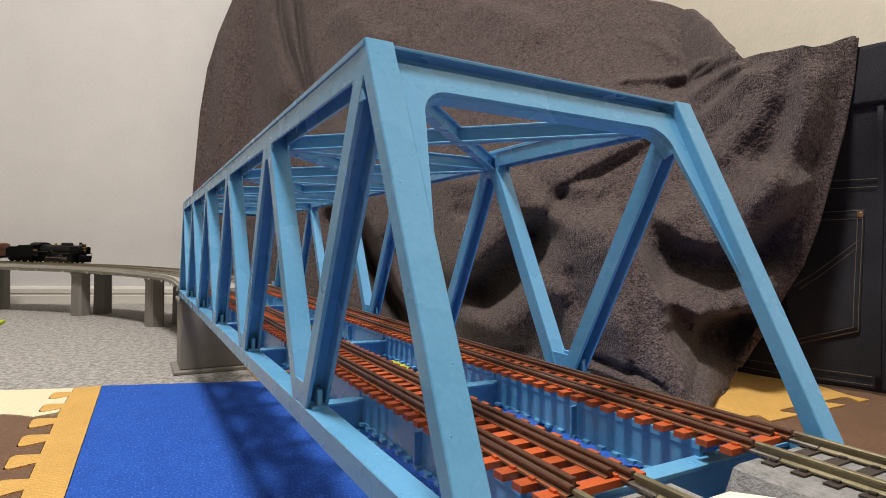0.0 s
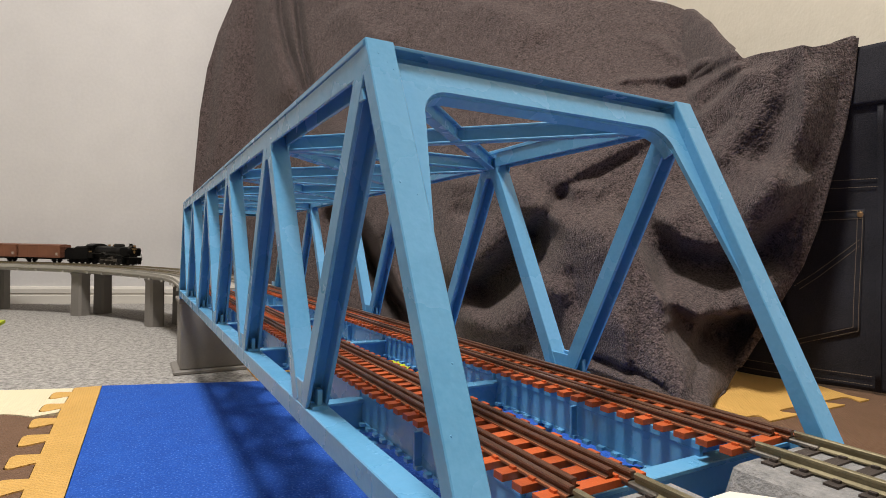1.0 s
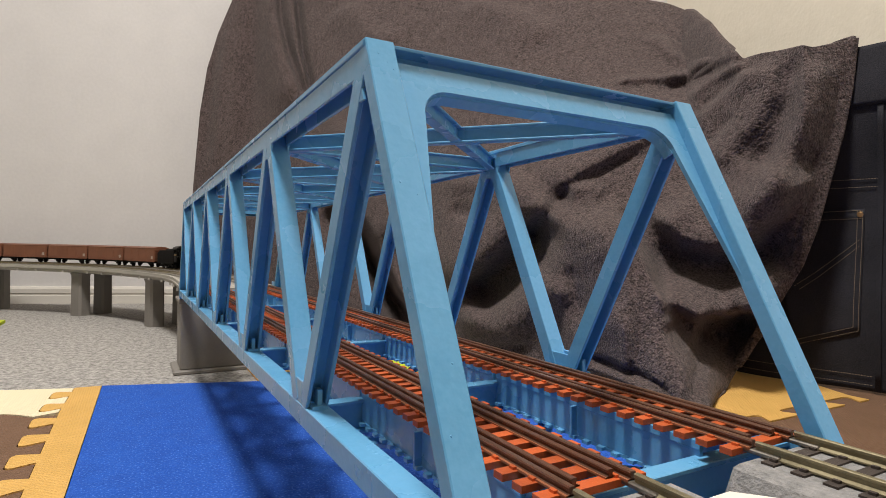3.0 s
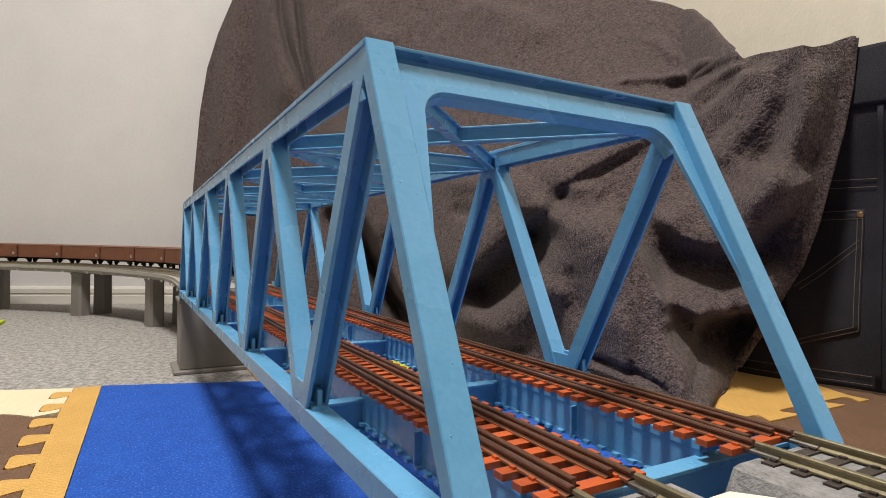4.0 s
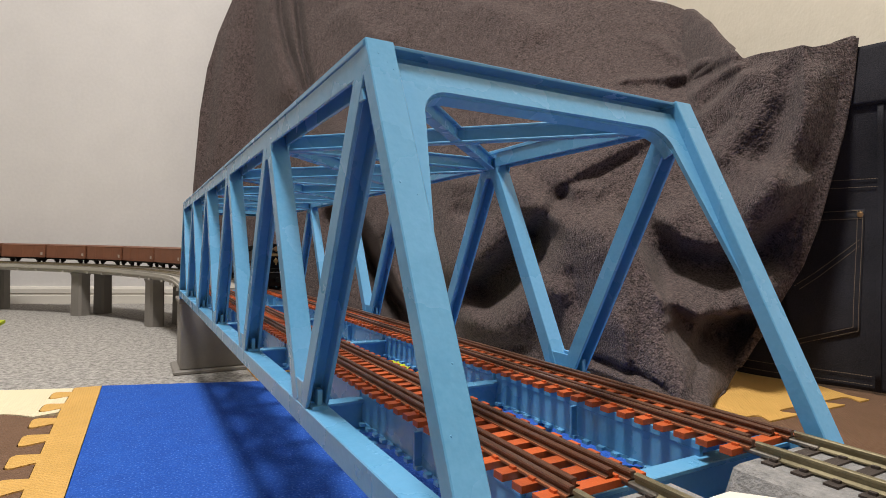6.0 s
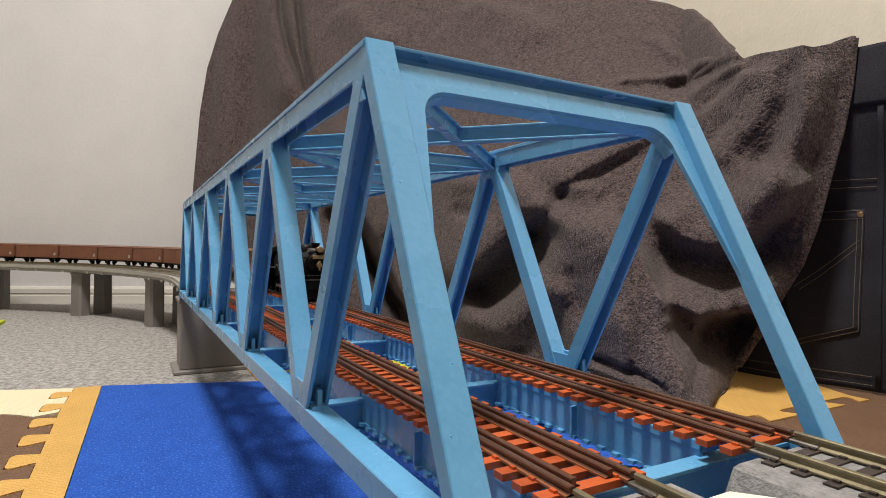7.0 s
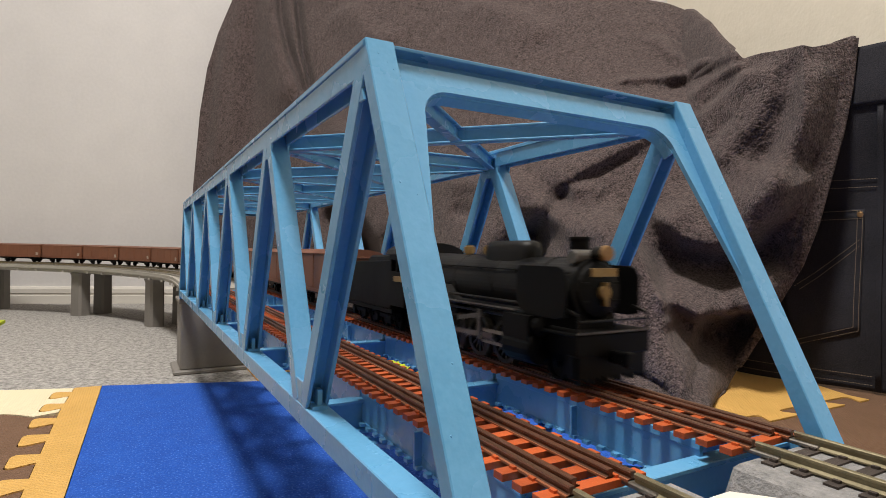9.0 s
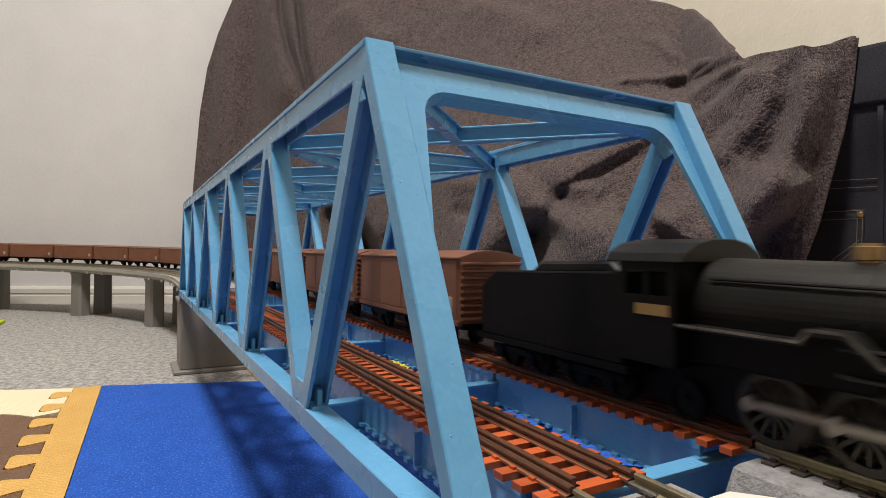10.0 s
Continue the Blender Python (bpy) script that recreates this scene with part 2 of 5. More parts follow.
def room():
    m = pose(WALL_AT[0], WALL_AT[1], 0, 0, 0, WALL_TURN)
    left, right, back, high = -2.35, 1.55, -3.5, 2.4
    t = 0.1

    def wall(name, mat, label, dims):
        bm = bmesh.new()
        box(bm, *dims)
        ob = new(name, finish(name, bm, mat))
        ob.matrix_basis = m
        return tagged(ob, label, "wall", kind="structure")
    wall("wall_north", "wallpaper", "pale grey textured wallpaper behind the curved viaduct", (left - t, right + t, 0.0, t, 0, high))
    wall("wall_east", "wallpaper_warm", "warm cream plastered wall behind the draped furniture", (right, right + t, back, 0, 0, high))
    # south wall is out of view; its dark colour is added to cut bounce
    wall("wall_south", "wall_tan", "unseen wall closing the room, mid-brown to cut bounced light", (left - t, right + t, back - t, back, 0, high))
    wall("wall_west", "wallpaper", "pale grey wallpaper wall", (left - t, left, back, 0, 0, high))
    bm = bmesh.new()
    box(bm, left, right, back, 0, high, high + t)
    c = new("ceiling", finish("ceiling", bm, "ceiling"))
    c.matrix_basis = m
    tagged(c, "plain off-white ceiling", "ceiling", kind="structure")
    bm = bmesh.new()
    box(bm, left - 0.3, right + 0.3, back - 0.3, 0.3, -0.1, 0)
    f = new("floor", finish("floor", bm, "carpet"))
    f.matrix_basis = m
    tagged(f, "light grey mottled loop-pile carpet", "carpet", kind="structure")
    # baseboard with a groove and a rounded top
    bm = bmesh.new()
    prof = [(0, 0.0), (-0.012, 0.0), (-0.012, 0.022), (-0.009, 0.024), (-0.009, 0.027), (-0.012, 0.029), (-0.012, 0.040), (-0.008, 0.046), (0, 0.047)]
    mm = Matrix(((0, 0, 1, left), (1, 0, 0, 0), (0, 1, 0, 0), (0, 0, 0, 1)))
    prism(bm, prof, mm, right - left)
    b = new("baseboard", finish("baseboard", bm, "white_trim"))
    b.matrix_basis = m
    tagged(b, "off-white grooved baseboard along the grey wall", "baseboard", kind="structure")
    bm = bmesh.new()
    mm = Matrix(((1, 0, 0, right), (0, 0, -1, 0), (0, 1, 0, 0), (0, 0, 0, 1)))
    prism(bm, prof, mm, -back)
    b = new("baseboard", finish("baseboard", bm, "white_trim"))
    b.matrix_basis = m
    tagged(b, "off-white grooved baseboard along the cream wall", "baseboard", kind="structure")


def ceiling_lamp():
    x, y, z = LAMP_AT
    lamp = empty("ceiling_lamp", x, y, 2.4)
    tagged(lamp, "round white ceiling lamp with a flat glowing diffuser", "ceiling lamp")
    bm = bmesh.new()
    cyl(bm, (0, 0, -0.03), (0, 0, 0), 0.29, 0.27, 40)
    part("housing", bm, "white_trim", lamp, smooth=False)
    bm = bmesh.new()
    cyl(bm, (0, 0, -0.055), (0, 0, -0.03), 0.20, 0.275, 40)
    part("diffuser", bm, "lamp_diffuser", lamp, "glowing warm white diffuser")
    d = bpy.data.lights.new("ceiling_light", "AREA")
    d.shape, d.size, d.energy, d.color = "DISK", 0.42, 63, (1.0, 0.950, 0.885)
    ob = new("ceiling_light", d)
    ob.location = (x, y, 2.4 - 0.062)


room()
ceiling_lamp()


# ---- mats ----
def toothed(a, b, pitch, depth, phase=0.0):
    """Points from a to b along a jigsaw edge, whose knobs point to the left of the way."""
    a, b = Vector(a), Vector(b)
    d = (b - a)
    n = max(1, int(d.length / pitch))
    e = d.normalized()
    o = Vector((-e.y, e.x))
    st = d.length / n
    pts = [a]
    for i in range(n):
        s = a + e * st * i
        for f, g in ((0.24, 0.0), (0.21, 0.25), (0.14, 0.70), (0.145, 0.86), (0.19, 0.97), (0.26, 1.0), (0.58, 1.0), (0.65, 0.97), (0.70, 0.86), (0.705, 0.70), (0.64, 0.25), (0.61, 0.0)):
            pts.append(s + e * st * f + o * depth * g)
    return pts


def mat_tile(label, mat, outline, z0, z1):
    bm = bmesh.new()
    prism(bm, [(p[0], p[1]) for p in outline], Matrix.Translation((0, 0, z0)), z1 - z0)
    ob = new("foam_mat", finish("foam_mat", bm, mat))
    return tagged(ob, label, "foam mat", group="floor mats")


def mats():
    T = 0.008
    V = Vector
    mat_tile("royal blue felted foam mat under the bridge", "foam_blue",
             [(-0.138, 0.570), (-0.158, -0.45), (0.330, -0.45), (0.330, 0.225), (0.300, 0.225), (0.300, 0.420)], 0.0, T)
    # mustard border strip with jigsaw knobs towards the brown and cream mats
    edge = toothed((-0.167, -0.45), (-0.167, 0.475), 0.0470, 0.0175)
    edge2 = toothed((-0.167, 0.477), (-0.163, 0.572), 0.047, 0.0165)
    mat_tile("mustard yellow foam mat strip with jigsaw knobs", "foam_mustard",
             [(-0.159, -0.45), (-0.1385, 0.570)] + [tuple(p) for p in (edge + edge2 + [V((-0.163, 0.572))])][::-1], 0.0, T)
    mat_tile("cream foam play mat with a jigsaw edge", "foam_cream",
             [(-0.199, 0.484), (-0.185, 0.470)] + [tuple(p - V((0.0008, 0))) for p in edge2] + [(-0.164, 0.573), (-0.23, 0.596), (-0.45, 0.66), (-0.45, 0.500), (-0.21, 0.492)], 0.0, T - 0.0005)
    mat_tile("brown foam play mat with a jigsaw edge", "foam_brown",
             [(-0.65, -0.45)] + [tuple(p - V((0.0008, 0))) for p in edge] + [(-0.169, 0.468), (-0.186, 0.469), (-0.200, 0.483), (-0.21, 0.491), (-0.65, 0.505)], 0.0, T - 0.001)
    # beyond the bridge, beside the draped furniture
    e3 = toothed((0.556, 0.163), (0.332, 0.158), 0.066, 0.018)
    e3 = [V((p.x, 0.322 - p.y)) for p in e3]
    mat_tile("mustard yellow foam mat with jigsaw knobs beside the blanket", "foam_mustard",
             [tuple(p) for p in e3] + [(0.332, 0.32), (0.62, 0.32), (0.556, 0.178)], 0.0, T)
    mat_tile("dark brown foam mat with a jigsaw edge", "foam_brown",
             [(0.332, -0.45), (0.80, -0.45), (0.80, 0.32), (0.622, 0.32), (0.557, 0.177)] + [tuple(p - V((0, 0.0008))) for p in e3], 0.0, T - 0.0012)
    mat_tile("lime green foam mat seen between the girders", "foam_lime",
             [(0.095, 0.500), (0.225, 0.456), (0.230, 0.62), (0.095, 0.66)], 0.0, T - 0.001)
    mat_tile("mustard foam mat lying under the far bays", "foam_mustard",
             [(0.020, 0.530), (0.092, 0.505), (0.092, 0.66), (0.020, 0.66)], 0.0, T - 0.001)
    mat_tile("lime green foam mat on the carpet", "foam_lime", [(-0.75, 1.20), (-0.338, 1.245), (-0.338, 1.300), (-0.75, 1.30)], 0.0, 0.006)


mats()

# ---- bridge ----
P = 0.1147          # panel length
W = 0.0607          # half width over the trusses
WF = 0.0078         # width of the truss members across the bridge
ZT = RZ + 0.0971    # top of the top chord
ZB = RZ - 0.0067    # top of the bottom chord
ZL = RZ - 0.0138    # underside of the bottom chord
YA, YB = -0.0528, 5 * P + 0.0528
TH = 0.0013


def channel(bm, p, q, depth, side, wide=WF, th=TH):
    """A channel between p and q, its back on the upper side; depth lies in the plane of the truss."""
    m, ln = between(p, q, side)
    a, d = wide / 2, depth / 2
    if (m.to_3x3() @ Vector((0, 1, 0))).z < 0:
        d = -d
        th2 = -th
    else:
        th2 = th
    prism(bm, [(-a, d), (a, d), (a, -d), (a - th, -d), (a - th, d - th2), (-a + th, d - th2), (-a + th, -d), (-a, -d)], m, ln)


def truss_bridge():
    br = empty("truss_bridge", 0, 0, 0)
    tagged(br, "light blue painted double-track truss bridge model on grey piers", "model bridge")
    for sx in (-1, 1):
        xc = sx * (W - WF / 2)
        # bottom chord: outer plate, inner plate and a cover on top
        bm = bmesh.new()
        box(bm, xc - WF / 2, xc + WF / 2, YA - 0.004, YB + 0.004, ZL, ZB)
        for k in range(6):
            y = (k + 0.5) * P
            for s in (-1, 1):
                x0 = xc + s * (WF / 2 - TH / 2)
                pts = [(y - 0.0088, ZB - 0.001), (y + 0.0088, ZB - 0.001), (y + 0.0078, ZB + 0.0078), (y - 0.0078, ZB + 0.0078)]
                prism(bm, pts, Matrix(((0, 0, 1, x0 - TH / 2 + 0.0003), (1, 0, 0, 0), (0, 1, 0, 0), (0, 0, 0, 1))), TH - 0.0006)
        part("bottom_chord", bm, "blue_paint", br, bevel=0.0003)
        # top chord
        bm = bmesh.new()
        box(bm, xc - WF / 2 - 0.0004, xc + WF / 2 + 0.0004, -0.001, 5 * P + 0.001, ZT - 0.0018, ZT)
        for s in (-1, 1):
            x0 = xc + s * (WF / 2 - TH / 2)
            box(bm, x0 - TH / 2 + 0.00012, x0 + TH / 2 - 0.00012, 0.0008, 5 * P - 0.0008, ZT - 0.0085, ZT - 0.0017)
            for k in range(6):
                y = k * P
                lo, hi = (0.0095 if k else -0.0035), (0.0095 if k < 5 else -0.0035)
                pts = [(y - lo, ZT - 0.0083), (y + hi, ZT - 0.0083), (y + hi * 0.72 + 0.001, ZT - 0.0140), (y - lo * 0.72 - 0.001, ZT - 0.0140)]
                if k in (0, 5):
                    sg = 1 if k == 0 else -1
                    pts = [(y + sg * 0.0025, ZT - 0.0083), (y + sg * 0.0085, ZT - 0.0083), (y + sg * 0.0062, ZT - 0.0150), (y - sg * 0.0005, ZT - 0.0150)]
                prism(bm, pts, Matrix(((0, 0, 1, x0 - TH / 2 + 0.0002), (1, 0, 0, 0), (0, 1, 0, 0), (0, 0, 0, 1))), TH - 0.0004)
        part("top_chord", bm, "blue_paint", br, bevel=0.00025)
        # diagonals
        for k in range(5):
            yt, yb, yn = k * P, (k + 0.5) * P, (k + 1) * P
            for ya, yb2 in ((yt + 0.002, yb - 0.0045), (yn - 0.002, yb + 0.0045)):
                bm = bmesh.new()
                channel(bm, (xc, ya, ZT - 0.006), (xc, yb2, ZB - 0.0005), 0.0067, (1, 0, 0), WF - 0.0002)
                part("diagonal", bm, "blue_paint", br, bevel=0.00022)
            bm = bmesh.new()
            box(bm, xc - 0.0024, xc + 0.0024, yb - 0.0125, yb - 0.0070, ZB - 0.0003, ZB + 0.0012)
            box(bm, xc - 0.0006, xc + 0.0010, yb - 0.0110, yb - 0.0075, ZB + 0.0010, ZB + 0.0062)
            part("node_bracket", bm, "blue_paint", br)
        # inclined end posts: two side plates, a cover plate facing outwards
        for y0, y1, s in ((YA, 0.0, -1), (YB, 5 * P, 1)):
            p, q = Vector((xc, y0, ZL)), Vector((xc, y1, ZT))
            d = (q - p).normalized()
            out = Vector((0, s, 0)) - d * d.dot(Vector((0, s, 0)))
            out.normalize()
            m, ln = between(p, q, (1, 0, 0))
            dirn = 1 if (m.to_3x3() @ Vector((0, 1, 0))).dot(out) > 0 else -1
            bm = bmesh.new()
            a, e = WF / 2, -dirn * 0.0036
            c0, c1 = dirn * TH, 0.0
            prism(bm, [(-a, c0), (a, c0), (a, e), (a - TH, e), (a - TH, c1), (-a + TH, c1), (-a + TH, e), (-a, e)], m, ln)
            part("end_post", bm, "blue_paint", br, bevel=0.0003)
    # portals: a plate with a rounded opening between the end posts, and a top beam
    for y0, y1, s in ((YA, 0.0, -1), (YB, 5 * P, 1)):
        p, q = Vector((0, y0, ZL)), Vector((0, y1, ZT))
        m, ln = between(p, q, (1, 0, 0))
        wi = W - WF
        top, low = ln - 0.0036, ln - 0.0108
        bm = bmesh.new()
        pts_l = [(-wi, top), (-wi, ln - 0.064)]
        for i in range(9):
            a = math.pi - (math.pi / 2) * i / 8
            pts_l.append((-wi + 0.0065 + 0.0085 + 0.0085 * math.cos(a), low - 0.0085 + 0.0085 * math.sin(a)))
        pts = pts_l + [(-u, v) for u, v in pts_l[::-1]]
        sd = 1 if (m.to_3x3() @ Vector((0, 1, 0))).y * s > 0 else -1
        mm = m @ Matrix(((1, 0, 0, 0), (0, 0, 1, -sd * 0.0026 - 0.0007), (0, 1, 0, 0), (0, 0, 0, 1)))
        k = len(pts_l)
        a = [bm.verts.new(mm @ Vector((u, v, 0))) for u, v in pts]
        b = [bm.verts.new(mm @ Vector((u, v, 0.0014))) for u, v in pts]
        nn = len(pts)
        for i in range(nn):
            j = (i + 1) % nn
            bm.faces.new((a[i], a[j], b[j], b[i]))
        for vs in (a, b):
            # leg strips and the head strip
            bm.faces.new([vs[0], vs[1], vs[2]])
            for i in range(2, k - 1):
                bm.faces.new([vs[0], vs[i], vs[i + 1]])
            bm.faces.new([vs[nn - 1], vs[nn - 2], vs[nn - 3]])
            for i in range(2, k - 1):
                bm.faces.new([vs[nn - 1], vs[nn - 1 - i], vs[nn - 2 - i]])
            bm.faces.new([vs[0], vs[k - 1], vs[k], vs[nn - 1]])
        part("portal_plate", bm, "blue_paint", br)
        # raised lip along the opening
        bm = bmesh.new()
        lip = pts_l[2:] + [(-u, v) for u, v in pts_l[2:][::-1]]
        for (u0, v0), (u1, v1) in zip(lip[:-1], lip[1:]):
            pa, pb = m @ Vector((u0, -sd * 0.0050, v0)), m @ Vector((u1, -sd * 0.0050, v1))
            mq, l2 = between(pa, pb, m.to_3x3() @ Vector((0, 1, 0)))
            box(bm, -0.0018, 0.0018, -0.0005, 0.0005, -0.0002, l2 + 0.0002, mq)
        part("portal_lip", bm, "blue_paint", br)
        bm = bmesh.new()
        ya, yb = sorted((y1 + s * 0.0009, y1 - s * 0.0065))
        box(bm, -wi, wi, ya, yb, ZT - 0.0011, ZT - 0.0002)
        yw = y1 - s * 0.0055
        box(bm, -wi, wi, yw - 0.0006, yw + 0.0006, ZT - 0.0110, ZT - 0.0009)
        part("portal_beam", bm, "blue_paint", br, bevel=0.00015)
    # overhead bracing: struts across and crossed diagonals, as small I sections
    zc = ZT - 0.0068

    def i_section(name, p, q, hgt=0.0062, wid=0.0042):
        bm = bmesh.new()
        m, ln = between(p, q, (0, 0, 1))
        t, a, w = 0.0009, hgt / 2, wid / 2
        prism(bm, [(-a, -w), (-a + t, -w), (-a + t, -t / 2), (a - t, -t / 2), (a - t, -w), (a, -w), (a, w), (a - t, w), (a - t, t / 2), (-a + t, t / 2), (-a + t, w), (-a, w)], m, ln)
        part(name, bm, "blue_paint", br, bevel=0.00025)
    xi = W - WF - 0.0002
    for k in range(1, 5):
        i_section("cross_strut", (-xi, k * P, zc), (xi, k * P, zc))
    for k in range(5):
        y0, y1 = k * P + 0.003, (k + 1) * P - 0.003
        i_section("lateral_brace", (-xi, y0, zc), (xi, y1, zc))
        i_section("lateral_brace", (xi, y0, zc - 0.0005), (-xi, y1, zc - 0.0005))
    # floor: beams across at the nodes, two plate girders under each track
    zf = RZ - 0.0078
    for k in range(7):
        y = (k - 0.5) * P + (0.0195 if k == 0 else (-0.0195 if k == 6 else 0))
        bm = bmesh.new()
        box(bm, -xi, xi, y - 0.0028, y + 0.0028, zf - 0.0013, zf)
        box(bm, -xi, xi, y - 0.0008, y + 0.0008, zf - 0.0105, zf - 0.0012)
        box(bm, -xi, xi, y - 0.0040, y + 0.0040, zf - 0.0115, zf - 0.0103)
        part("floor_beam", bm, "blue_paint", br, bevel=0.0002)
    zs = RZ - 0.0049
    for cx in (-0.0275, 0.0300):
        for sx in (-1, 1):
            xs = cx + sx * 0.0102
            for k in range(6):
                y0, y1 = (k - 0.5) * P + 0.0012, (k + 0.5) * P - 0.0012
                if k == 0:
                    y0 += 0.0195
                if k == 5:
                    y1 -= 0.0195
                bm = bmesh.new()
                box(bm, xs - 0.0007, xs + 0.0007, y0, y1, zs - 0.0108, zs - 0.001)
                box(bm, xs - 0.0010, xs + 0.0010, y0, y1, zs - 0.0012, zs + 0.0012)
                for j in range(1, 4):
                    yy = y0 + (y1 - y0) * j / 4
                    if j == 2:
                        for s in (-1, 1):
                            box(bm, xs + s * 0.0018 - 0.0012, xs + s * 0.0018 + 0.0012, yy - 0.0005, yy + 0.0005, zs - 0.0106, zs - 0.001)
                part("girder", bm, "blue_paint", br, bevel=0.00015)
                # bottom flange cut into short tabs
                bm = bmesh.new()
                n = 15
                st = (y1 - y0) / n
                right_side, left_side = [], []
                for j in range(n):
                    ys = y0 + st * j
                    for f, wx in ((0.0, 0.0010), (0.30, 0.0010), (0.30, 0.0026), (0.70, 0.0026), (0.70, 0.0010)):
                        right_side.append((wx, ys + st * f))
                        left_side.append((-wx, ys + st * f))
                right_side.append((0.0010, y1))
                left_side.append((-0.0010, y1))
                prism(bm, right_side + left_side[::-1], Matrix.Translation((xs, 0, zs - 0.0116)), 0.0010)
                part("girder_flange", bm, "blue_paint", br)
        for k in range(6):
            y = k * P
            bm = bmesh.new()
            box(bm, cx - 0.0098, cx + 0.0098, y - 0.0018, y + 0.0018, zs - 0.0114, zs - 0.0100)
            box(bm, cx - 0.0098, cx + 0.0098, y - 0.0006, y + 0.0006, zs - 0.0100, zs - 0.006)
            part("girder_tie", bm, "blue_paint", br)
    # crossed wind bracing low under the deck
    for k in range(6):
        y0, y1 = max((k - 0.5) * P, YA + 0.01), min((k + 0.5) * P, YB - 0.01)
        for s in (-1, 1):
            bm = bmesh.new()
            m, ln = between((-s * 0.044, y0 + 0.006, zf - 0.0122), (s * 0.044, y1 - 0.006, zf - 0.0122), (0, 0, 1))
            box(bm, -0.0006, 0.0006, -0.0028, 0.0028, 0, ln, m)
            part("wind_brace", bm, "blue_paint", br)
    bm = bmesh.new()
    spun(bm, [(ZT - 0.0002, 0.0016), (ZT + 0.0005, 0.0014), (ZT + 0.0009, 0.0006)], -W + 0.0045, 0.003, 10)
    part("glue_drop", bm, "foam_mustard", br, "dried amber glue drop")
    rnd = random.Random(5)
    bm = bmesh.new()
    for y0, y1, s in ((YA, 0.0, -1), (YB, 5 * P, 1)):
        for sx in (-1, 1):
            for _ in range(12):
                k = rnd.uniform(0.08, 0.98)
                r = rnd.uniform(0.0002, 0.00038)
                c = Vector((sx * (W - rnd.uniform(0.0012, WF - 0.0012)), y0 + (y1 - y0) * k + s * 0.0012, ZL + (ZT - ZL) * k))
                bmesh.ops.create_uvsphere(bm, u_segments=8, v_segments=5, radius=r, matrix=Matrix.Translation(c))
    ob = part("paint_drops", bm, "blue_paint", br, "small dried paint drops", smooth=True)
    ob["kind"] = "stuff"
    # feet at the four corners
    for sx in (-1, 1):
        for y in (YA, YB):
            bm = bmesh.new()
            xc = sx * (W - WF / 2)
            box(bm, xc - 0.0035, xc + 0.0035, y - 0.004, y + 0.004, ZL - 0.004, ZL + 0.0005)
            part("bearing", bm, "blue_paint", br, bevel=0.0003)
    return br


truss_bridge()


# ---- track ----
GAUGE = 0.0082     # half the spacing of the rails
RAIL_PROFILE = [(-0.0013, 0), (0.0013, 0), (0.0013, 0.0003), (0.0005, 0.0006), (0.0005, 0.0011), (0.0008, 0.0013), (0.0008, 0.0017),
                (0.0006, 0.0019), (-0.0006, 0.0019), (-0.0008, 0.0017), (-0.0008, 0.0013), (-0.0005, 0.0011), (-0.0005, 0.0006), (-0.0013, 0.0003)]
BED_PROFILE = [(-0.0013, 0), (0.0013, 0), (0.0013, 0.0004), (0.0004, 0.0009), (0.0004, 0.0018), (0.0007, 0.0020), (0.0007, 0.0026),
               (0.0005, 0.0028), (-0.0005, 0.0028), (-0.0007, 0.0026), (-0.0007, 0.0020), (-0.0004, 0.0018), (-0.0004, 0.0009), (-0.0013, 0.0004)]
GUARD = 0.0050     # half the spacing of the guard rails
LEFT, RIGHT = -0.0275, 0.0300     # the two tracks
ARC_Y, ARC_R = 0.843, 0.9015


def along(s, off):
    """The place and heading at s along the line (y, then the curve to the left), off metres to its right."""
    if s < ARC_Y:
        return Vector((off, s, 0)), 0.0
    a = (s - ARC_Y) / (ARC_R + 0.03)
    r = ARC_R + off
    return Vector((-ARC_R + r * math.cos(a), ARC_Y + r * math.sin(a), 0)), a


def rise(s):
    """The viaduct climbs a little away from the bridge."""
    return 0.0105 * max(0.0, s - 1.12)


def swept(bm, prof, stations, off, z, mi=0):
    rings = []
    for s in stations:
        p, a = along(s, off)
        c, d = math.cos(a), math.sin(a)
        rings.append([bm.verts.new((p.x + u * c, p.y + u * d, z + v + rise(s))) for u, v in prof])
    k = len(prof)
    for r0, r1 in zip(rings[:-1], rings[1:]):
        for i in range(k):
            j = (i + 1) % k
            bm.faces.new((r0[i], r0[j], r1[j], r1[i])).material_index = mi
    bm.faces.new(rings[0][::-1])
    bm.faces.new(rings[-1])


def steps(s0, s1, st):
    n = max(1, int(round((s1 - s0) / st)))
    return [s0 + (s1 - s0) * i / n for i in range(n + 1)]


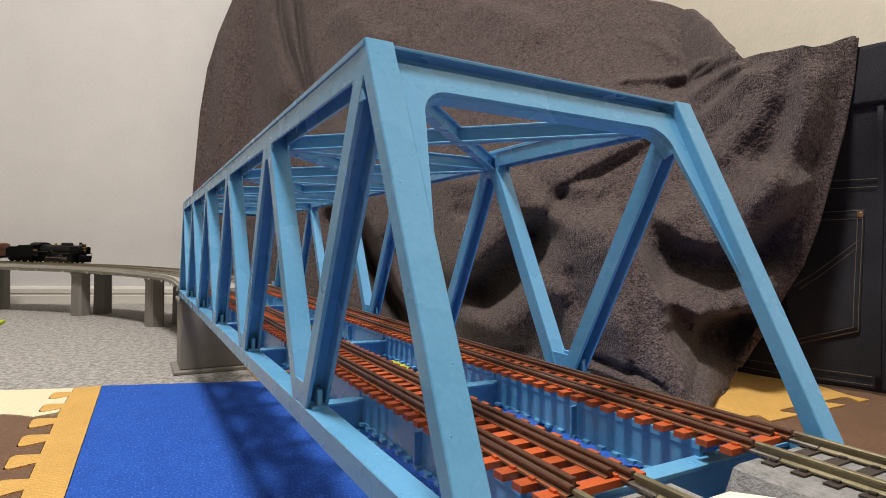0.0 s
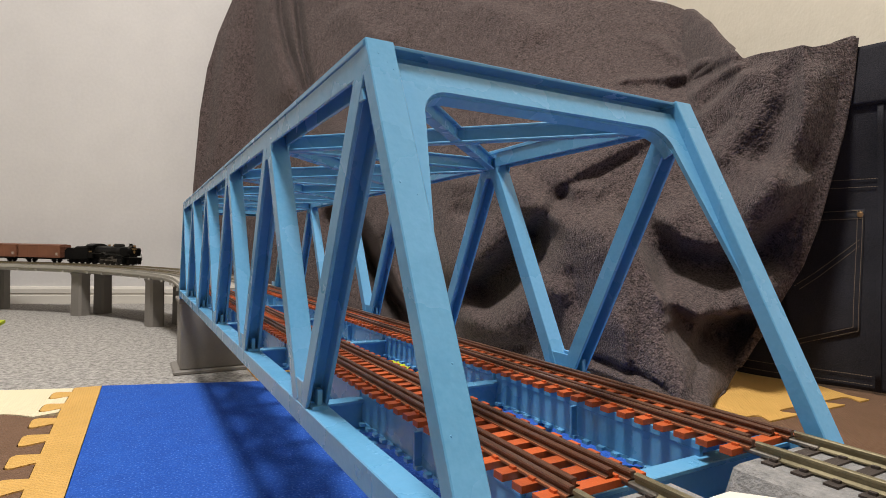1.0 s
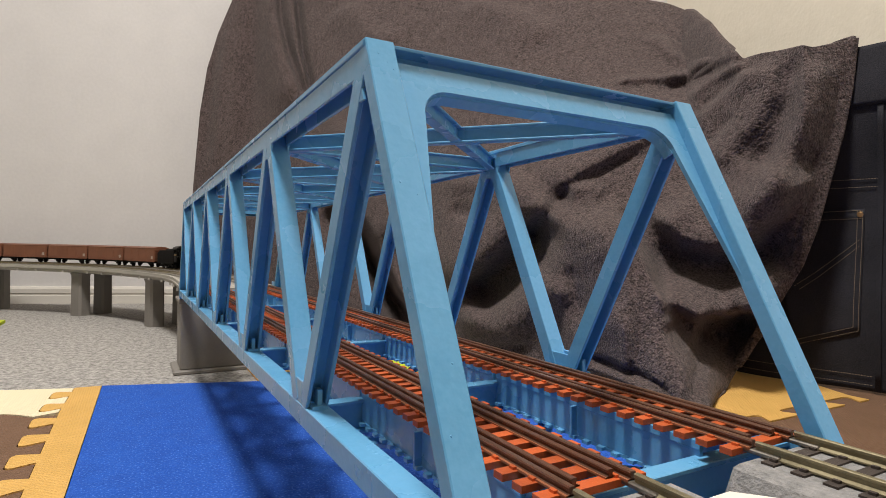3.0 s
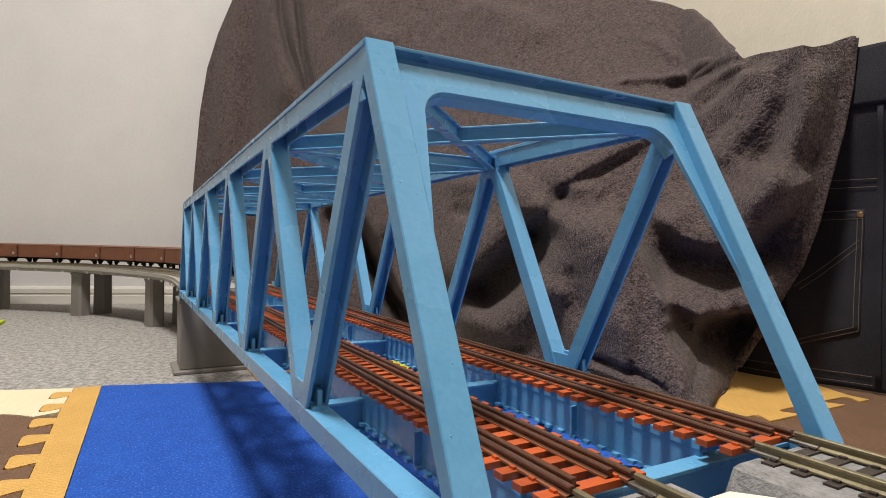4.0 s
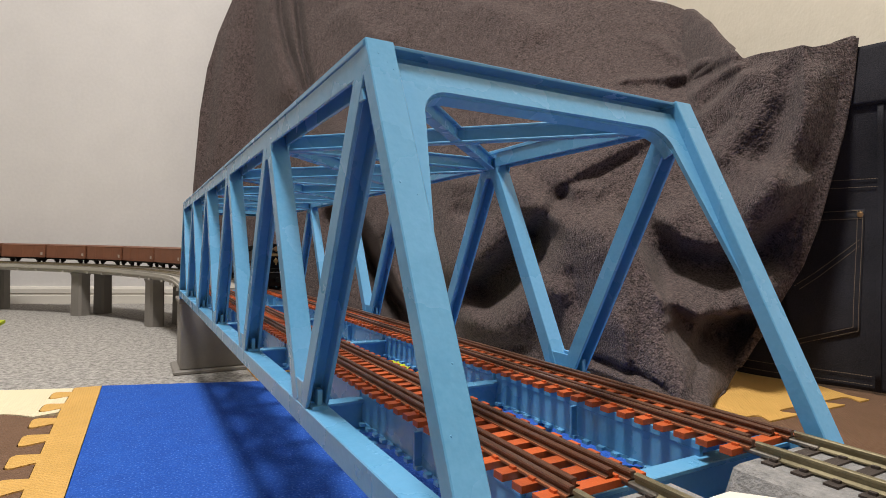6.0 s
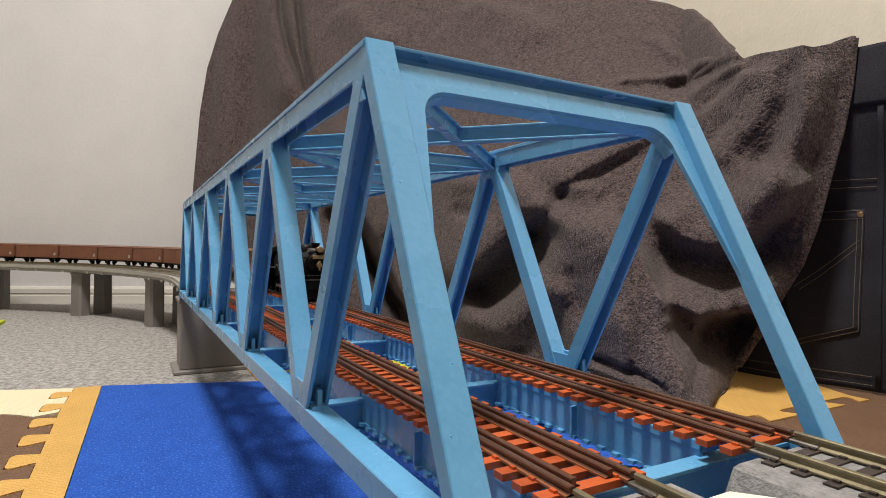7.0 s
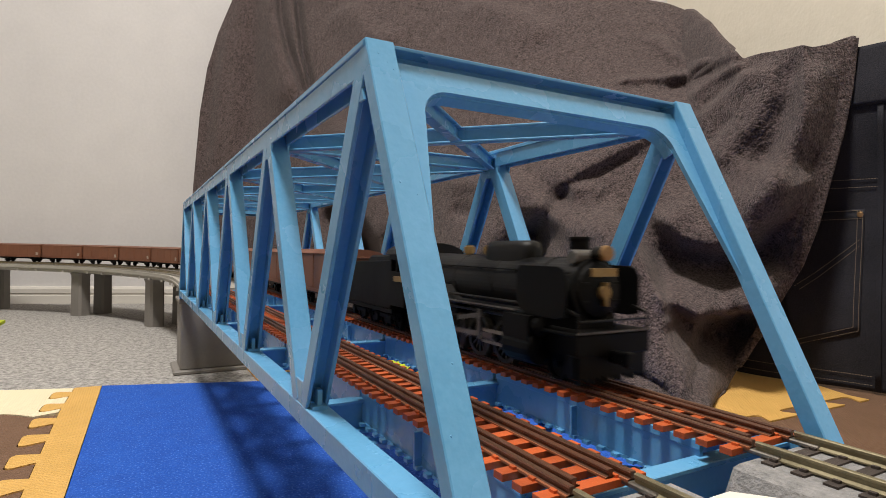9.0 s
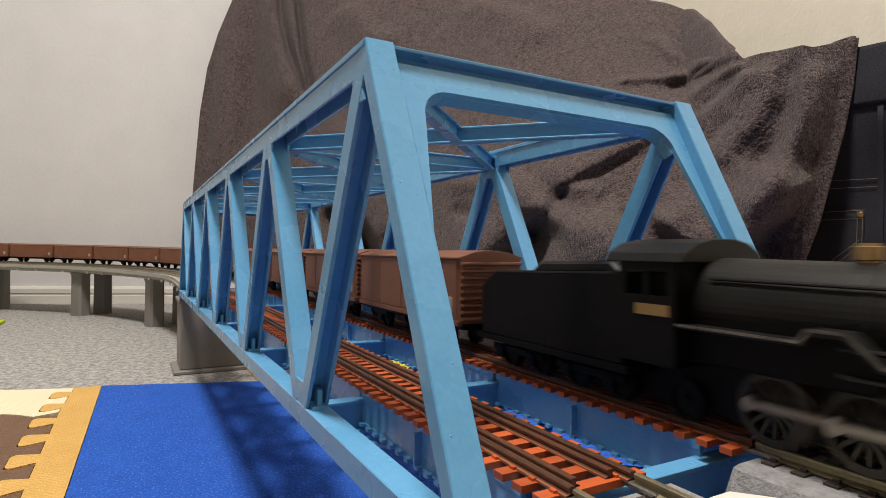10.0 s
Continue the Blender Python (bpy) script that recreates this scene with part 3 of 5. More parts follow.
def track(label, off, s0, s1, tie_me, pitch, rail_mat, base_z, limit=300):
    tr = empty("railway_track", 0, 0, 0)
    tagged(tr, label, "model railway track", group="tracks")
    straight = s1 <= ARC_Y
    for sx in (-1, 1):
        bm = bmesh.new()
        swept(bm, RAIL_PROFILE, [s0, s1] if straight else steps(s0, s1, 0.03), off + sx * GAUGE, base_z)
        part("rail", bm, rail_mat, tr)
        bm = bmesh.new()
        swept(bm, [(-0.0006, 0), (0.0006, 0), (0.0006, 0.00012), (-0.0006, 0.00012)], [s0, s1] if straight else steps(s0, s1, 0.03), off + sx * GAUGE, base_z + 0.00186)
        part("rail_head", bm, "rail_top", tr, "worn bare metal running surface")
    if straight:
        for sx in (-1, 1):
            bm = bmesh.new()
            box(bm, off + sx * GAUGE - 0.0017, off + sx * GAUGE + 0.0017, s0, s1, base_z - 0.0001, base_z + 0.0004)
            part("rail_base", bm, "tie_brown", tr, "continuous tan-brown rail base")
            # guard rail inside
            bm = bmesh.new()
            swept(bm, RAIL_PROFILE, [s0 + 0.003, s1 - 0.003], off + sx * GUARD, base_z)
            part("guard_rail", bm, "rail_brown", tr, "dark brown guard rail")
            bm = bmesh.new()
            box(bm, off + sx * GUARD - 0.0015, off + sx * GUARD + 0.0015, s0 + 0.003, s1 - 0.003, base_z - 0.0001, base_z + 0.00035)
            part("guard_base", bm, "tie_brown", tr, "continuous tan-brown rail base")
    n = int((s1 - s0) / pitch)
    for i in range(min(n, limit)):
        p, a = along(s0 + (i + 0.5) * pitch, off)
        piece("tie", tie_me, tr, Matrix.Translation((p.x, p.y, base_z + rise(s0 + (i + 0.5) * pitch))) @ Matrix.Rotation(a, 4, "Z"))
    return tr


def tie_mesh(name, mat, half, wid, high, chair=True):
    bm = bmesh.new()
    box(bm, -half, half, -wid / 2, wid / 2, -high, 0)
    if chair:
        for sx in (-1, 1):
            for t in (-1, 1):
                x = sx * GAUGE + t * 0.0019
                box(bm, x - 0.0005, x + 0.0005, -wid * 0.25, wid * 0.25, 0, 0.0006)
    return finish(name, bm, mat)


BRIDGE_TIE = tie_mesh("tie", "tie_orange", 0.0140, 0.0033, 0.0016)
BED_TIE = tie_mesh("tie", "tie_dark", 0.0126, 0.0030, 0.0012)
JOINT = -0.0492


def near_roadbed():
    for off in (LEFT, RIGHT):
        rb = empty("roadbed", 0, 0, 0)
        tagged(rb, "grey ballasted roadbed with dark ties and brassy rails", "model railway track", group="tracks")
        bm = bmesh.new()
        prof = [(-0.025, -0.0155), (0.025, -0.0155), (0.0182, -0.0034), (-0.0182, -0.0034)]
        swept(bm, prof, [-0.62, JOINT - 0.001], off, RZ)
        part("ballast", bm, "ballast", rb, "grey speckled plastic ballast", bevel=0.0012)
        for sx in (-1, 1):
            bm = bmesh.new()
            swept(bm, BED_PROFILE, [-0.62, JOINT - 0.0008], off + sx * GAUGE, RZ - 0.0029)
            part("rail", bm, "rail_brass", rb)
            # rail joiner round the foot
            bm = bmesh.new()
            x = off + sx * GAUGE
            box(bm, x - 0.0015, x + 0.0015, JOINT - 0.007, JOINT + 0.003, RZ - 0.0031, RZ - 0.0019)
            part("rail_joiner", bm, "steel", rb, "silvery rail joiner", bevel=0.0003)
        for i in range(80):
            piece("tie", BED_TIE, rb, Matrix.Translation((off, JOINT - 0.006 - i * 0.0066, RZ - 0.0029)))
    card = empty("card_strip", 0, 0, 0)
    tagged(card, "white card strip lying between the two roadbeds", "card")
    bm = bmesh.new()
    prism(bm, [(-0.0085, -0.0568), (0.0012, -0.0568), (0.0095, -0.0660), (0.0095, -0.40), (-0.0085, -0.40)], Matrix.Translation((0, 0, RZ - 0.0070)), 0.0016)
    part("sheet", bm, "card_white", card)
    # support under the near end
    sup = empty("support_block", 0, 0, 0)
    tagged(sup, "plain cream card block under the roadbed", "support block")
    bm = bmesh.new()
    box(bm, -0.066, 0.066, -0.60, JOINT - 0.004, 0.0, RZ - 0.0160)
    part("block", bm, "card_white", sup, bevel=0.0006)


track("rust-orange tie track with brown rails on the bridge", LEFT, JOINT, YB + 0.004, BRIDGE_TIE, 0.00665, "rail_brown", RZ - 0.0020)
track("rust-orange tie track with brown rails on the bridge", RIGHT, JOINT, YB + 0.004, BRIDGE_TIE, 0.00665, "rail_brown", RZ - 0.0020)
near_roadbed()


# ---- viaduct ----
def viaduct():
    v = empty("viaduct", 0, 0, 0)
    tagged(v, "pale grey plastic double-track viaduct deck, curving away", "model viaduct")
    s0, s1 = YB + 0.005, 3.85
    prof = [(-0.050, -0.0035), (-0.053, -0.0035), (-0.053, -0.0135), (-0.050, -0.0150), (-0.036, -0.0185), (0.036, -0.0185), (0.050, -0.0150), (0.053, -0.0135),
            (0.053, -0.0035), (0.050, -0.0035), (0.050, -0.0062), (-0.050, -0.0062)]
    seg = 0.245
    s = s0
    while s < s1:
        e = min(s + seg, s1)
        bm = bmesh.new()
        swept(bm, prof, steps(s, e - 0.0006, 0.03), 0.0, RZ)
        part("deck", bm, "viaduct", v)
        # coping ledge and small brackets
        for sx in (-1, 1):
            bm = bmesh.new()
            swept(bm, [(-0.0012, 0), (0.0012, 0), (0.0012, 0.0018), (-0.0012, 0.0018)], steps(s, e - 0.0006, 0.03), sx * 0.0535, RZ - 0.0100)
            part("ledge", bm, "viaduct", v)
        for t in (0.12, 0.5, 0.88):
            for sx in (-1, 1):
                p, a = along(s + (e - s) * t, sx * 0.0545)
                piece("bracket", BRACKET, v, Matrix.Translation((p.x, p.y, rise(s + (e - s) * t))) @ Matrix.Rotation(a, 4, "Z"))
        for off in (LEFT, RIGHT):
            bm = bmesh.new()
            swept(bm, [(-0.0175, 0), (0.0175, 0), (0.0155, 0.0016), (-0.0155, 0.0016)], steps(s, e - 0.0006, 0.03), off, RZ - 0.0062)
            part("trackbed", bm, "viaduct", v)
        s += seg
    for off in (LEFT, RIGHT):
        track("grey viaduct track with pale ties and dull rails", off, s0, s1, VIA_TIE, 0.0105, "rail_brass", RZ - 0.0020, 320)


M["via_tie"] = material("via_tie", (0.25, 0.235, 0.21, 1), (0.32, 0.30, 0.27, 1), 0.7, coarse=120, fine=900, bump=0.2, piece=0.1)
bm = bmesh.new()
box(bm, -0.0015, 0.0015, -0.0015, 0.0015, RZ - 0.0170, RZ - 0.0125)
BRACKET = finish("bracket", bm, "viaduct")
VIA_TIE = tie_mesh("tie", "via_tie", 0.0150, 0.0042, 0.0030, chair=False)


def pier_at(s, back_too=True):
    pr = empty("viaduct_pier", 0, 0, 0)
    p, a = along(s, 0.0)
    pr.matrix_basis = Matrix.Translation((p.x, p.y, 0)) @ Matrix.Rotation(a, 4, "Z")
    tagged(pr, "grey plastic viaduct pier with two flared columns", "bridge pier", group="viaduct piers")
    for sx in (-1, 1):
        bm = bmesh.new()
        x = sx * 0.0268
        hx, hy, ch = 0.0136, 0.0170, 0.0042
        ring = [(-hx + ch, -hy), (hx - ch, -hy), (hx, -hy + ch), (hx, hy - ch), (hx - ch, hy), (-hx + ch, hy), (-hx, hy - ch), (-hx, -hy + ch)]
        up = RZ + rise(s)
        levels = [(0.0, 1.03), (0.085, 0.98), (up - 0.024, 1.0), (up - 0.0195, 1.12), (up - 0.0186, 1.12)]
        rows = [[bm.verts.new((x + u * k, w * k, z)) for u, w in ring] for z, k in levels]
        for r0, r1 in zip(rows[:-1], rows[1:]):
            for i in range(8):
                j = (i + 1) % 8
                bm.faces.new((r0[i], r0[j], r1[j], r1[i]))
        bm.faces.new(rows[0][::-1])
        bm.faces.new(rows[-1])
        part("column", bm, "pier", pr)


def abutment():
    pr = empty("bridge_pier", 0, YB + 0.033, 0)
    tagged(pr, "broad dark grey plastic pier under the far bridge end", "bridge pier")
    for name, z0, z1, hx, hy in (("base_slab", 0.0, 0.005, 0.066, 0.036), ("shaft", 0.005, RZ - 0.024, 0.0585, 0.029), ("cap", RZ - 0.024, RZ - 0.0188, 0.061, 0.031)):
        bm = bmesh.new()
        box(bm, -hx, hx, -hy, hy, z0, z1)
        part(name, bm, "pier", pr, bevel=0.0012)


viaduct()
for s in (1.146, 1.466, 1.775, 2.09, 2.38, 2.71, 3.04, 3.37, 3.70):
    pier_at(s)
abutment()


# ---- train ----
def lathe(bm, prof, cx, cz, n=28, mi=0):
    """Rings (y, r) about a line along y through (cx, cz)."""
    rings = []
    for y, r in prof:
        rings.append([bm.verts.new((cx + r * math.cos(2 * math.pi * i / n), y, cz + r * math.sin(2 * math.pi * i / n))) for i in range(n)])
    for r0, r1 in zip(rings[:-1], rings[1:]):
        for i in range(n):
            j = (i + 1) % n
            bm.faces.new((r0[i], r0[j], r1[j], r1[i])).material_index = mi
    bm.faces.new(rings[0][::-1]).material_index = mi
    bm.faces.new(rings[-1]).material_index = mi


SIDE = Matrix(((0, 0, 1, 0), (1, 0, 0, 0), (0, 1, 0, 0), (0, 0, 0, 1)))    # outline (y, z), raised along x
FRONT = Matrix(((1, 0, 0, 0), (0, 0, 1, 0), (0, 1, 0, 0), (0, 0, 0, 1)))   # outline (x, z), raised along y


def at(x, y, z):
    return Matrix.Translation((x, y, z))


def wheel_mesh(r, spokes):
    bm = bmesh.new()
    n = 26

    def ring(x0, x1, ro, ri):
        a = []
        for x, rr in ((x0, ro), (x1, ro), (x1, ri), (x0, ri)):
            a.append([bm.verts.new((x, rr * math.cos(2 * math.pi * i / n), rr * math.sin(2 * math.pi * i / n))) for i in range(n)])
        for k in range(4):
            for i in range(n):
                j = (i + 1) % n
                bm.faces.new((a[k][i], a[k][j], a[(k + 1) % 4][j], a[(k + 1) % 4][i]))
    ring(-0.0012, 0.0012, r, r * 0.80)
    ring(0.0012, 0.0018, r * 1.08, r * 0.85)
    cyl(bm, (-0.0014, 0, 0), (0.0012, 0, 0), r * 0.22, None, 14)
    if spokes:
        for i in range(spokes):
            box(bm, -0.0006, 0.0008, -r * 0.055, r * 0.055, r * 0.18, r * 0.84, Matrix.Rotation(2 * math.pi * i / spokes, 4, "X"))
        box(bm, -0.0010, 0.0006, -r * 0.75, r * 0.75, -r * 0.80, -r * 0.48)   # balance weight
    else:
        cyl(bm, (-0.0003, 0, 0), (0.0006, 0, 0), r * 0.82, None, n)
    return finish("wheel", bm, "wheel_iron" if spokes else "loco_black")


DRIVER_R = 0.00875
DRIVER_Y = (0.053, 0.0722, 0.0914, 0.1106)
CRANK = 0.0041
DRIVER = wheel_mesh(DRIVER_R, 14)
SMALL = wheel_mesh(0.0054, 0)
MOVING = {"drivers": [], "rods": [], "main": []}


def steam_locomotive():
    lo = empty("steam_locomotive", 0, 0, 0)
    tagged(lo, "black model steam locomotive with smoke deflectors and brass plates", "steam locomotive")
    cz, rb = 0.0318, 0.0112
    # boiler and smokebox
    bm = bmesh.new()
    lathe(bm, [(0.0125, rb * 0.99), (0.030, rb * 0.99), (0.0302, rb * 1.02), (0.0312, rb * 1.02), (0.0314, rb), (0.060, rb), (0.0602, rb * 1.025), (0.0612, rb * 1.025),
               (0.0614, rb), (0.090, rb * 1.03), (0.0902, rb * 1.05), (0.0912, rb * 1.05), (0.0914, rb * 1.03), (0.1318, rb * 1.08)], 0, cz, 48)
    part("boiler", bm, "loco_soot", lo, "matt black boiler with dusty top")
    bm = bmesh.new()
    lathe(bm, [(0.0090, 0.002), (0.0094, rb * 0.45), (0.0106, rb * 0.80), (0.0118, rb * 0.90), (0.0120, rb * 1.0), (0.0130, rb * 1.0)], 0, cz, 30)
    box(bm, -0.0085, 0.0085, 0.0097, 0.0104, cz + 0.0022, cz + 0.0030)
    box(bm, -0.0085, 0.0085, 0.0097, 0.0104, cz - 0.0040, cz - 0.0032)
    door = part("smokebox_door", bm, "loco_black", lo)
    bm = bmesh.new()
    box(bm, -0.0058, 0.0058, 0.0080, 0.0092, cz + 0.0048, cz + 0.0078)
    part("number_plate", bm, "brass", door, "plain brass plate", bevel=0.0002)
    bm = bmesh.new()
    cyl(bm, (0, 0.0072, cz - 0.0005), (0, 0.0094, cz - 0.0005), 0.0023, 0.0026, 14)
    box(bm, -0.0007, 0.0007, 0.0068, 0.0092, cz - 0.0052, cz + 0.0030)
    part("door_handle", bm, "brass", door, "worn brass door wheel", bevel=0.0002)
    # firebox, frame, running boards
    bm = bmesh.new()
    box(bm, -0.0115, 0.0115, 0.088, 0.1312, 0.0165, 0.032)
    part("firebox", bm, "loco_black", lo, bevel=0.0008)
    bm = bmesh.new()
    box(bm, -0.0060, 0.0060, 0.014, 0.152, 0.0030, 0.0240)
    part("frame", bm, "loco_black", lo)
    for sx in (-1, 1):
        bm = bmesh.new()
        pts = [(0.030, 0.0225), (0.0860, 0.0225), (0.0925, 0.0282), (0.0985, 0.0282), (0.1010, 0.0255), (0.1312, 0.0255), (0.1312, 0.0266), (0.1015, 0.0266), (0.0990, 0.0295), (0.0920, 0.0295), (0.0855, 0.0238), (0.030, 0.0238)]
        prism(bm, pts, at(0.0105 if sx > 0 else -0.0170, 0, 0) @ SIDE, 0.0065)
        board = part("running_board", bm, "loco_soot", lo, "black running board with a pale edge strip", bevel=0.0002)
        bm = bmesh.new()
        edge = [(0.036, 0.0235), (0.0855, 0.0235), (0.0920, 0.0292), (0.0990, 0.0292), (0.1012, 0.0264), (0.1312, 0.0264)]
        for (ya, za), (yb, zb) in zip(edge[:-1], edge[1:]):
            m, ln = between((sx * 0.01702, ya, za), (sx * 0.01702, yb, zb), (1, 0, 0))
            box(bm, -0.00018, 0.00018, -0.00032, 0.00032, 0, ln, m)
        part("board_edge", bm, "worn_edge", board, "pale grey metal edge strip")
        bm = bmesh.new()
        for z in (0.0205, 0.0260):
            cyl(bm, (sx * 0.0150, 0.032, z), (sx * 0.0150, 0.094, z), 0.0006, None, 8)
        part("pipe", bm, "loco_soot", lo)
        # smoke deflector with a cut lower edge
        bm = bmesh.new()
        pts = [(0.0085, 0.0235), (0.0085, 0.0365), (0.0098, 0.0392), (0.0120, 0.0402), (0.0330, 0.0402), (0.0350, 0.0380), (0.0350, 0.0265), (0.0300, 0.0225), (0.0130, 0.0225)]
        prism(bm, pts, at(sx * 0.0168 - 0.0004, 0, 0) @ SIDE, 0.0008)
        part("smoke_deflector", bm, "loco_black", lo, bevel=0.0002)
        # cylinder and steam chest
        bm = bmesh.new()
        lathe(bm, [(0.0235, 0.0030), (0.0240, 0.0056), (0.0260, 0.0060), (0.0385, 0.0060), (0.0400, 0.0056), (0.0405, 0.0030)], sx * 0.0148, 0.0110, 18)
        box(bm, sx * 0.0150 - 0.0050, sx * 0.0150 + 0.0050, 0.0245, 0.0395, 0.0140, 0.0225)
        lathe(bm, [(0.0210, 0.0010), (0.0220, 0.0036), (0.0420, 0.0036), (0.0430, 0.0010)], sx * 0.0152, 0.0188, 14)
        part("cylinder", bm, "loco_black", lo)
        bm = bmesh.new()
        box(bm, sx * 0.0160 - 0.0006, sx * 0.0160 + 0.0006, 0.0405, 0.0585, 0.0128, 0.0140)
        box(bm, sx * 0.0160 - 0.0006, sx * 0.0160 + 0.0006, 0.0405, 0.0585, 0.0084, 0.0094)
        part("slide_bar", bm, "steel", lo, "bare steel slide bars")
        bm = bmesh.new()
        m, ln = between((sx * 0.0172, 0.0580, 0.0195), (sx * 0.0172, 0.0760, 0.0165), (1, 0, 0))
        box(bm, -0.0005, 0.0005, -0.0009, 0.0009, 0, ln, m)
        m, ln = between((sx * 0.0172, 0.0595, 0.0215), (sx * 0.0172, 0.0600, 0.0095), (1, 0, 0))
        box(bm, -0.0005, 0.0005, -0.0011, 0.0011, 0, ln, m)
        part("valve_gear", bm, "worn_edge", lo, "grey valve gear")
        for y in DRIVER_Y:
            w = piece("driving_wheel", DRIVER, lo, at(sx * 0.0080, y, DRIVER_R) @ (Matrix() if sx < 0 else Matrix.Rotation(math.pi, 4, "Z")))
            MOVING["drivers"].append((w, sx, y))
        bm = bmesh.new()
        box(bm, -0.0005, 0.0005, DRIVER_Y[0] - 0.0012, DRIVER_Y[-1] + 0.0012, -0.0008, 0.0008)
        for y in DRIVER_Y:
            cyl(bm, (-0.0008, y, 0), (0.0008, y, 0), 0.0017, None, 12)
        rod = part("side_rod", bm, "steel", lo, "bare steel coupling rod")
        MOVING["rods"].append((rod, sx))
        bm = bmesh.new()
        box(bm, -0.0005, 0.0005, 0.0, 0.0395, -0.0009, 0.0009)
        cyl(bm, (-0.0008, 0, 0), (0.0008, 0, 0), 0.0016, None, 12)
        cyl(bm, (-0.0008, 0.0395, 0), (0.0008, 0.0395, 0), 0.0018, None, 12)
        rod = part("main_rod", bm, "steel", lo, "bare steel main rod")
        MOVING["main"].append((rod, sx))
        for y, r in ((0.022, 0.0054), (0.1345, 0.0054)):
            piece("guide_wheel", SMALL, lo, at(sx * 0.0076, y, 0.0054) @ (Matrix() if sx < 0 else Matrix.Rotation(math.pi, 4, "Z")))
    # pilot deck, buffer beam, steps, coupler
    bm = bmesh.new()
    box(bm, -0.0165, 0.0165, 0.0035, 0.0260, 0.0175, 0.0188)
    prism(bm, [(-0.0165, 0.0110), (0.0165, 0.0110), (0.0165, 0.0190), (-0.0165, 0.0190)], at(0, 0.0035, 0) @ FRONT, 0.0016)
    box(bm, -0.0090, 0.0090, 0.012, 0.028, 0.0185, 0.0235)
    deck = part("pilot_deck", bm, "loco_black", lo, bevel=0.0003)
    bm = bmesh.new()
    box(bm, -0.0166, 0.0166, 0.0032, 0.0036, 0.0184, 0.0191)
    part("deck_edge", bm, "worn_edge", deck, "pale grey metal edge strip")
    bm = bmesh.new()
    teeth = [(-0.0150, 0.0112)]
    for k in range(11):
        x = -0.0150 + 0.003 * k
        teeth += [(x, 0.0034 if k % 2 else 0.0022), (x + 0.0012, 0.0022), (x + 0.0016, 0.0046)]
    prism(bm, [(min(x, 0.0150), z) for x, z in teeth[:-1]] + [(0.0150, 0.0112)], at(0, 0.0042, 0) @ FRONT, 0.0012)
    box(bm, -0.0120, 0.0120, 0.0060, 0.0300, 0.0100, 0.0176)
    for sx in (-1, 1):
        box(bm, sx * 0.0150 - 0.0010, sx * 0.0150 + 0.0010, 0.0054, 0.0090, 0.0040, 0.0112)
    part("pilot", bm, "loco_black", lo)
    bm = bmesh.new()
    box(bm, -0.0018, 0.0018, -0.0030, 0.0040, 0.0085, 0.0125)
    box(bm, -0.0024, 0.0008, -0.0045, -0.0015, 0.0080, 0.0130)
    part("coupler", bm, "loco_black", lo, bevel=0.0004)
    bm = bmesh.new()
    for sx in (-1, 1):
        cyl(bm, (sx * 0.0155, 0.0040, 0.0190), (sx * 0.0155, 0.0040, 0.0245), 0.0004, None, 6)
        m, ln = between((sx * 0.0155, 0.0040, 0.0245), (sx * 0.0155, 0.0100, 0.0262), (1, 0, 0))
        box(bm, -0.0004, 0.0004, -0.0004, 0.0004, 0, ln, m)
    cyl(bm, (-0.0155, 0.0040, 0.0225), (0.0155, 0.0040, 0.0225), 0.0004, None, 6)
    part("handrail", bm, "loco_soot", lo)
    # chimney, feed heater, lamp, dome, valves
    bm = bmesh.new()
    spun(bm, [(cz + 0.0095, 0.0050), (cz + 0.0115, 0.0042), (cz + 0.0130, 0.0037), (cz + 0.0170, 0.0035), (cz + 0.0178, 0.0040), (cz + 0.0186, 0.0040), (cz + 0.0186, 0.0030), (cz + 0.0160, 0.0028)], 0, 0.0205)
    part("chimney", bm, "loco_black", lo)
    bm = bmesh.new()
    cyl(bm, (-0.0080, 0.0160, cz + 0.0115), (0.0080, 0.0160, cz + 0.0115), 0.0026, None, 16)
    part("feedwater_heater", bm, "worn_edge", lo, "grey feedwater heater drum", bevel=0.0003)
    bm = bmesh.new()
    cyl(bm, (0, 0.0080, cz + 0.0128), (0, 0.0130, cz + 0.0128), 0.0027, 0.0024, 16)
    headlamp = part("headlamp", bm, "loco_soot", lo, "small black headlamp", bevel=0.0003)
    bm = bmesh.new()
    cyl(bm, (0, 0.0064, cz + 0.0128), (0, 0.0082, cz + 0.0128), 0.0026, 0.0029, 16)
    part("lamp_rim", bm, "copper", headlamp, "dull copper rim", bevel=0.0002)
    bm = bmesh.new()
    rows = []
    for k, (z, f) in enumerate(((cz + 0.0085, 1.0), (cz + 0.0125, 1.0), (cz + 0.0150, 0.95), (cz + 0.0168, 0.82), (cz + 0.0176, 0.55), (cz + 0.0177, 0.15))):
        ring = []
        for i in range(28):
            a = 2 * math.pi * i / 28
            cx_, sy_ = math.cos(a), math.sin(a)
            hw, hl = 0.0066, 0.0158
            ex = hw * f * math.copysign(abs(cx_) ** 0.75, cx_)
            ey = (hl - hw * (1 - f)) * math.copysign(abs(sy_) ** 0.55, sy_)
            ring.append(bm.verts.new((ex, 0.0605 + ey, z)))
        rows.append(ring)
    for r0, r1 in zip(rows[:-1], rows[1:]):
        for i in range(28):
            j = (i + 1) % 28
            bm.faces.new((r0[i], r0[j], r1[j], r1[i]))
    bm.faces.new(rows[-1])
    part("steam_dome", bm, "loco_soot", lo, "long dusty black steam dome", smooth=True)
    for y in (0.0785, 0.0955):
        bm = bmesh.new()
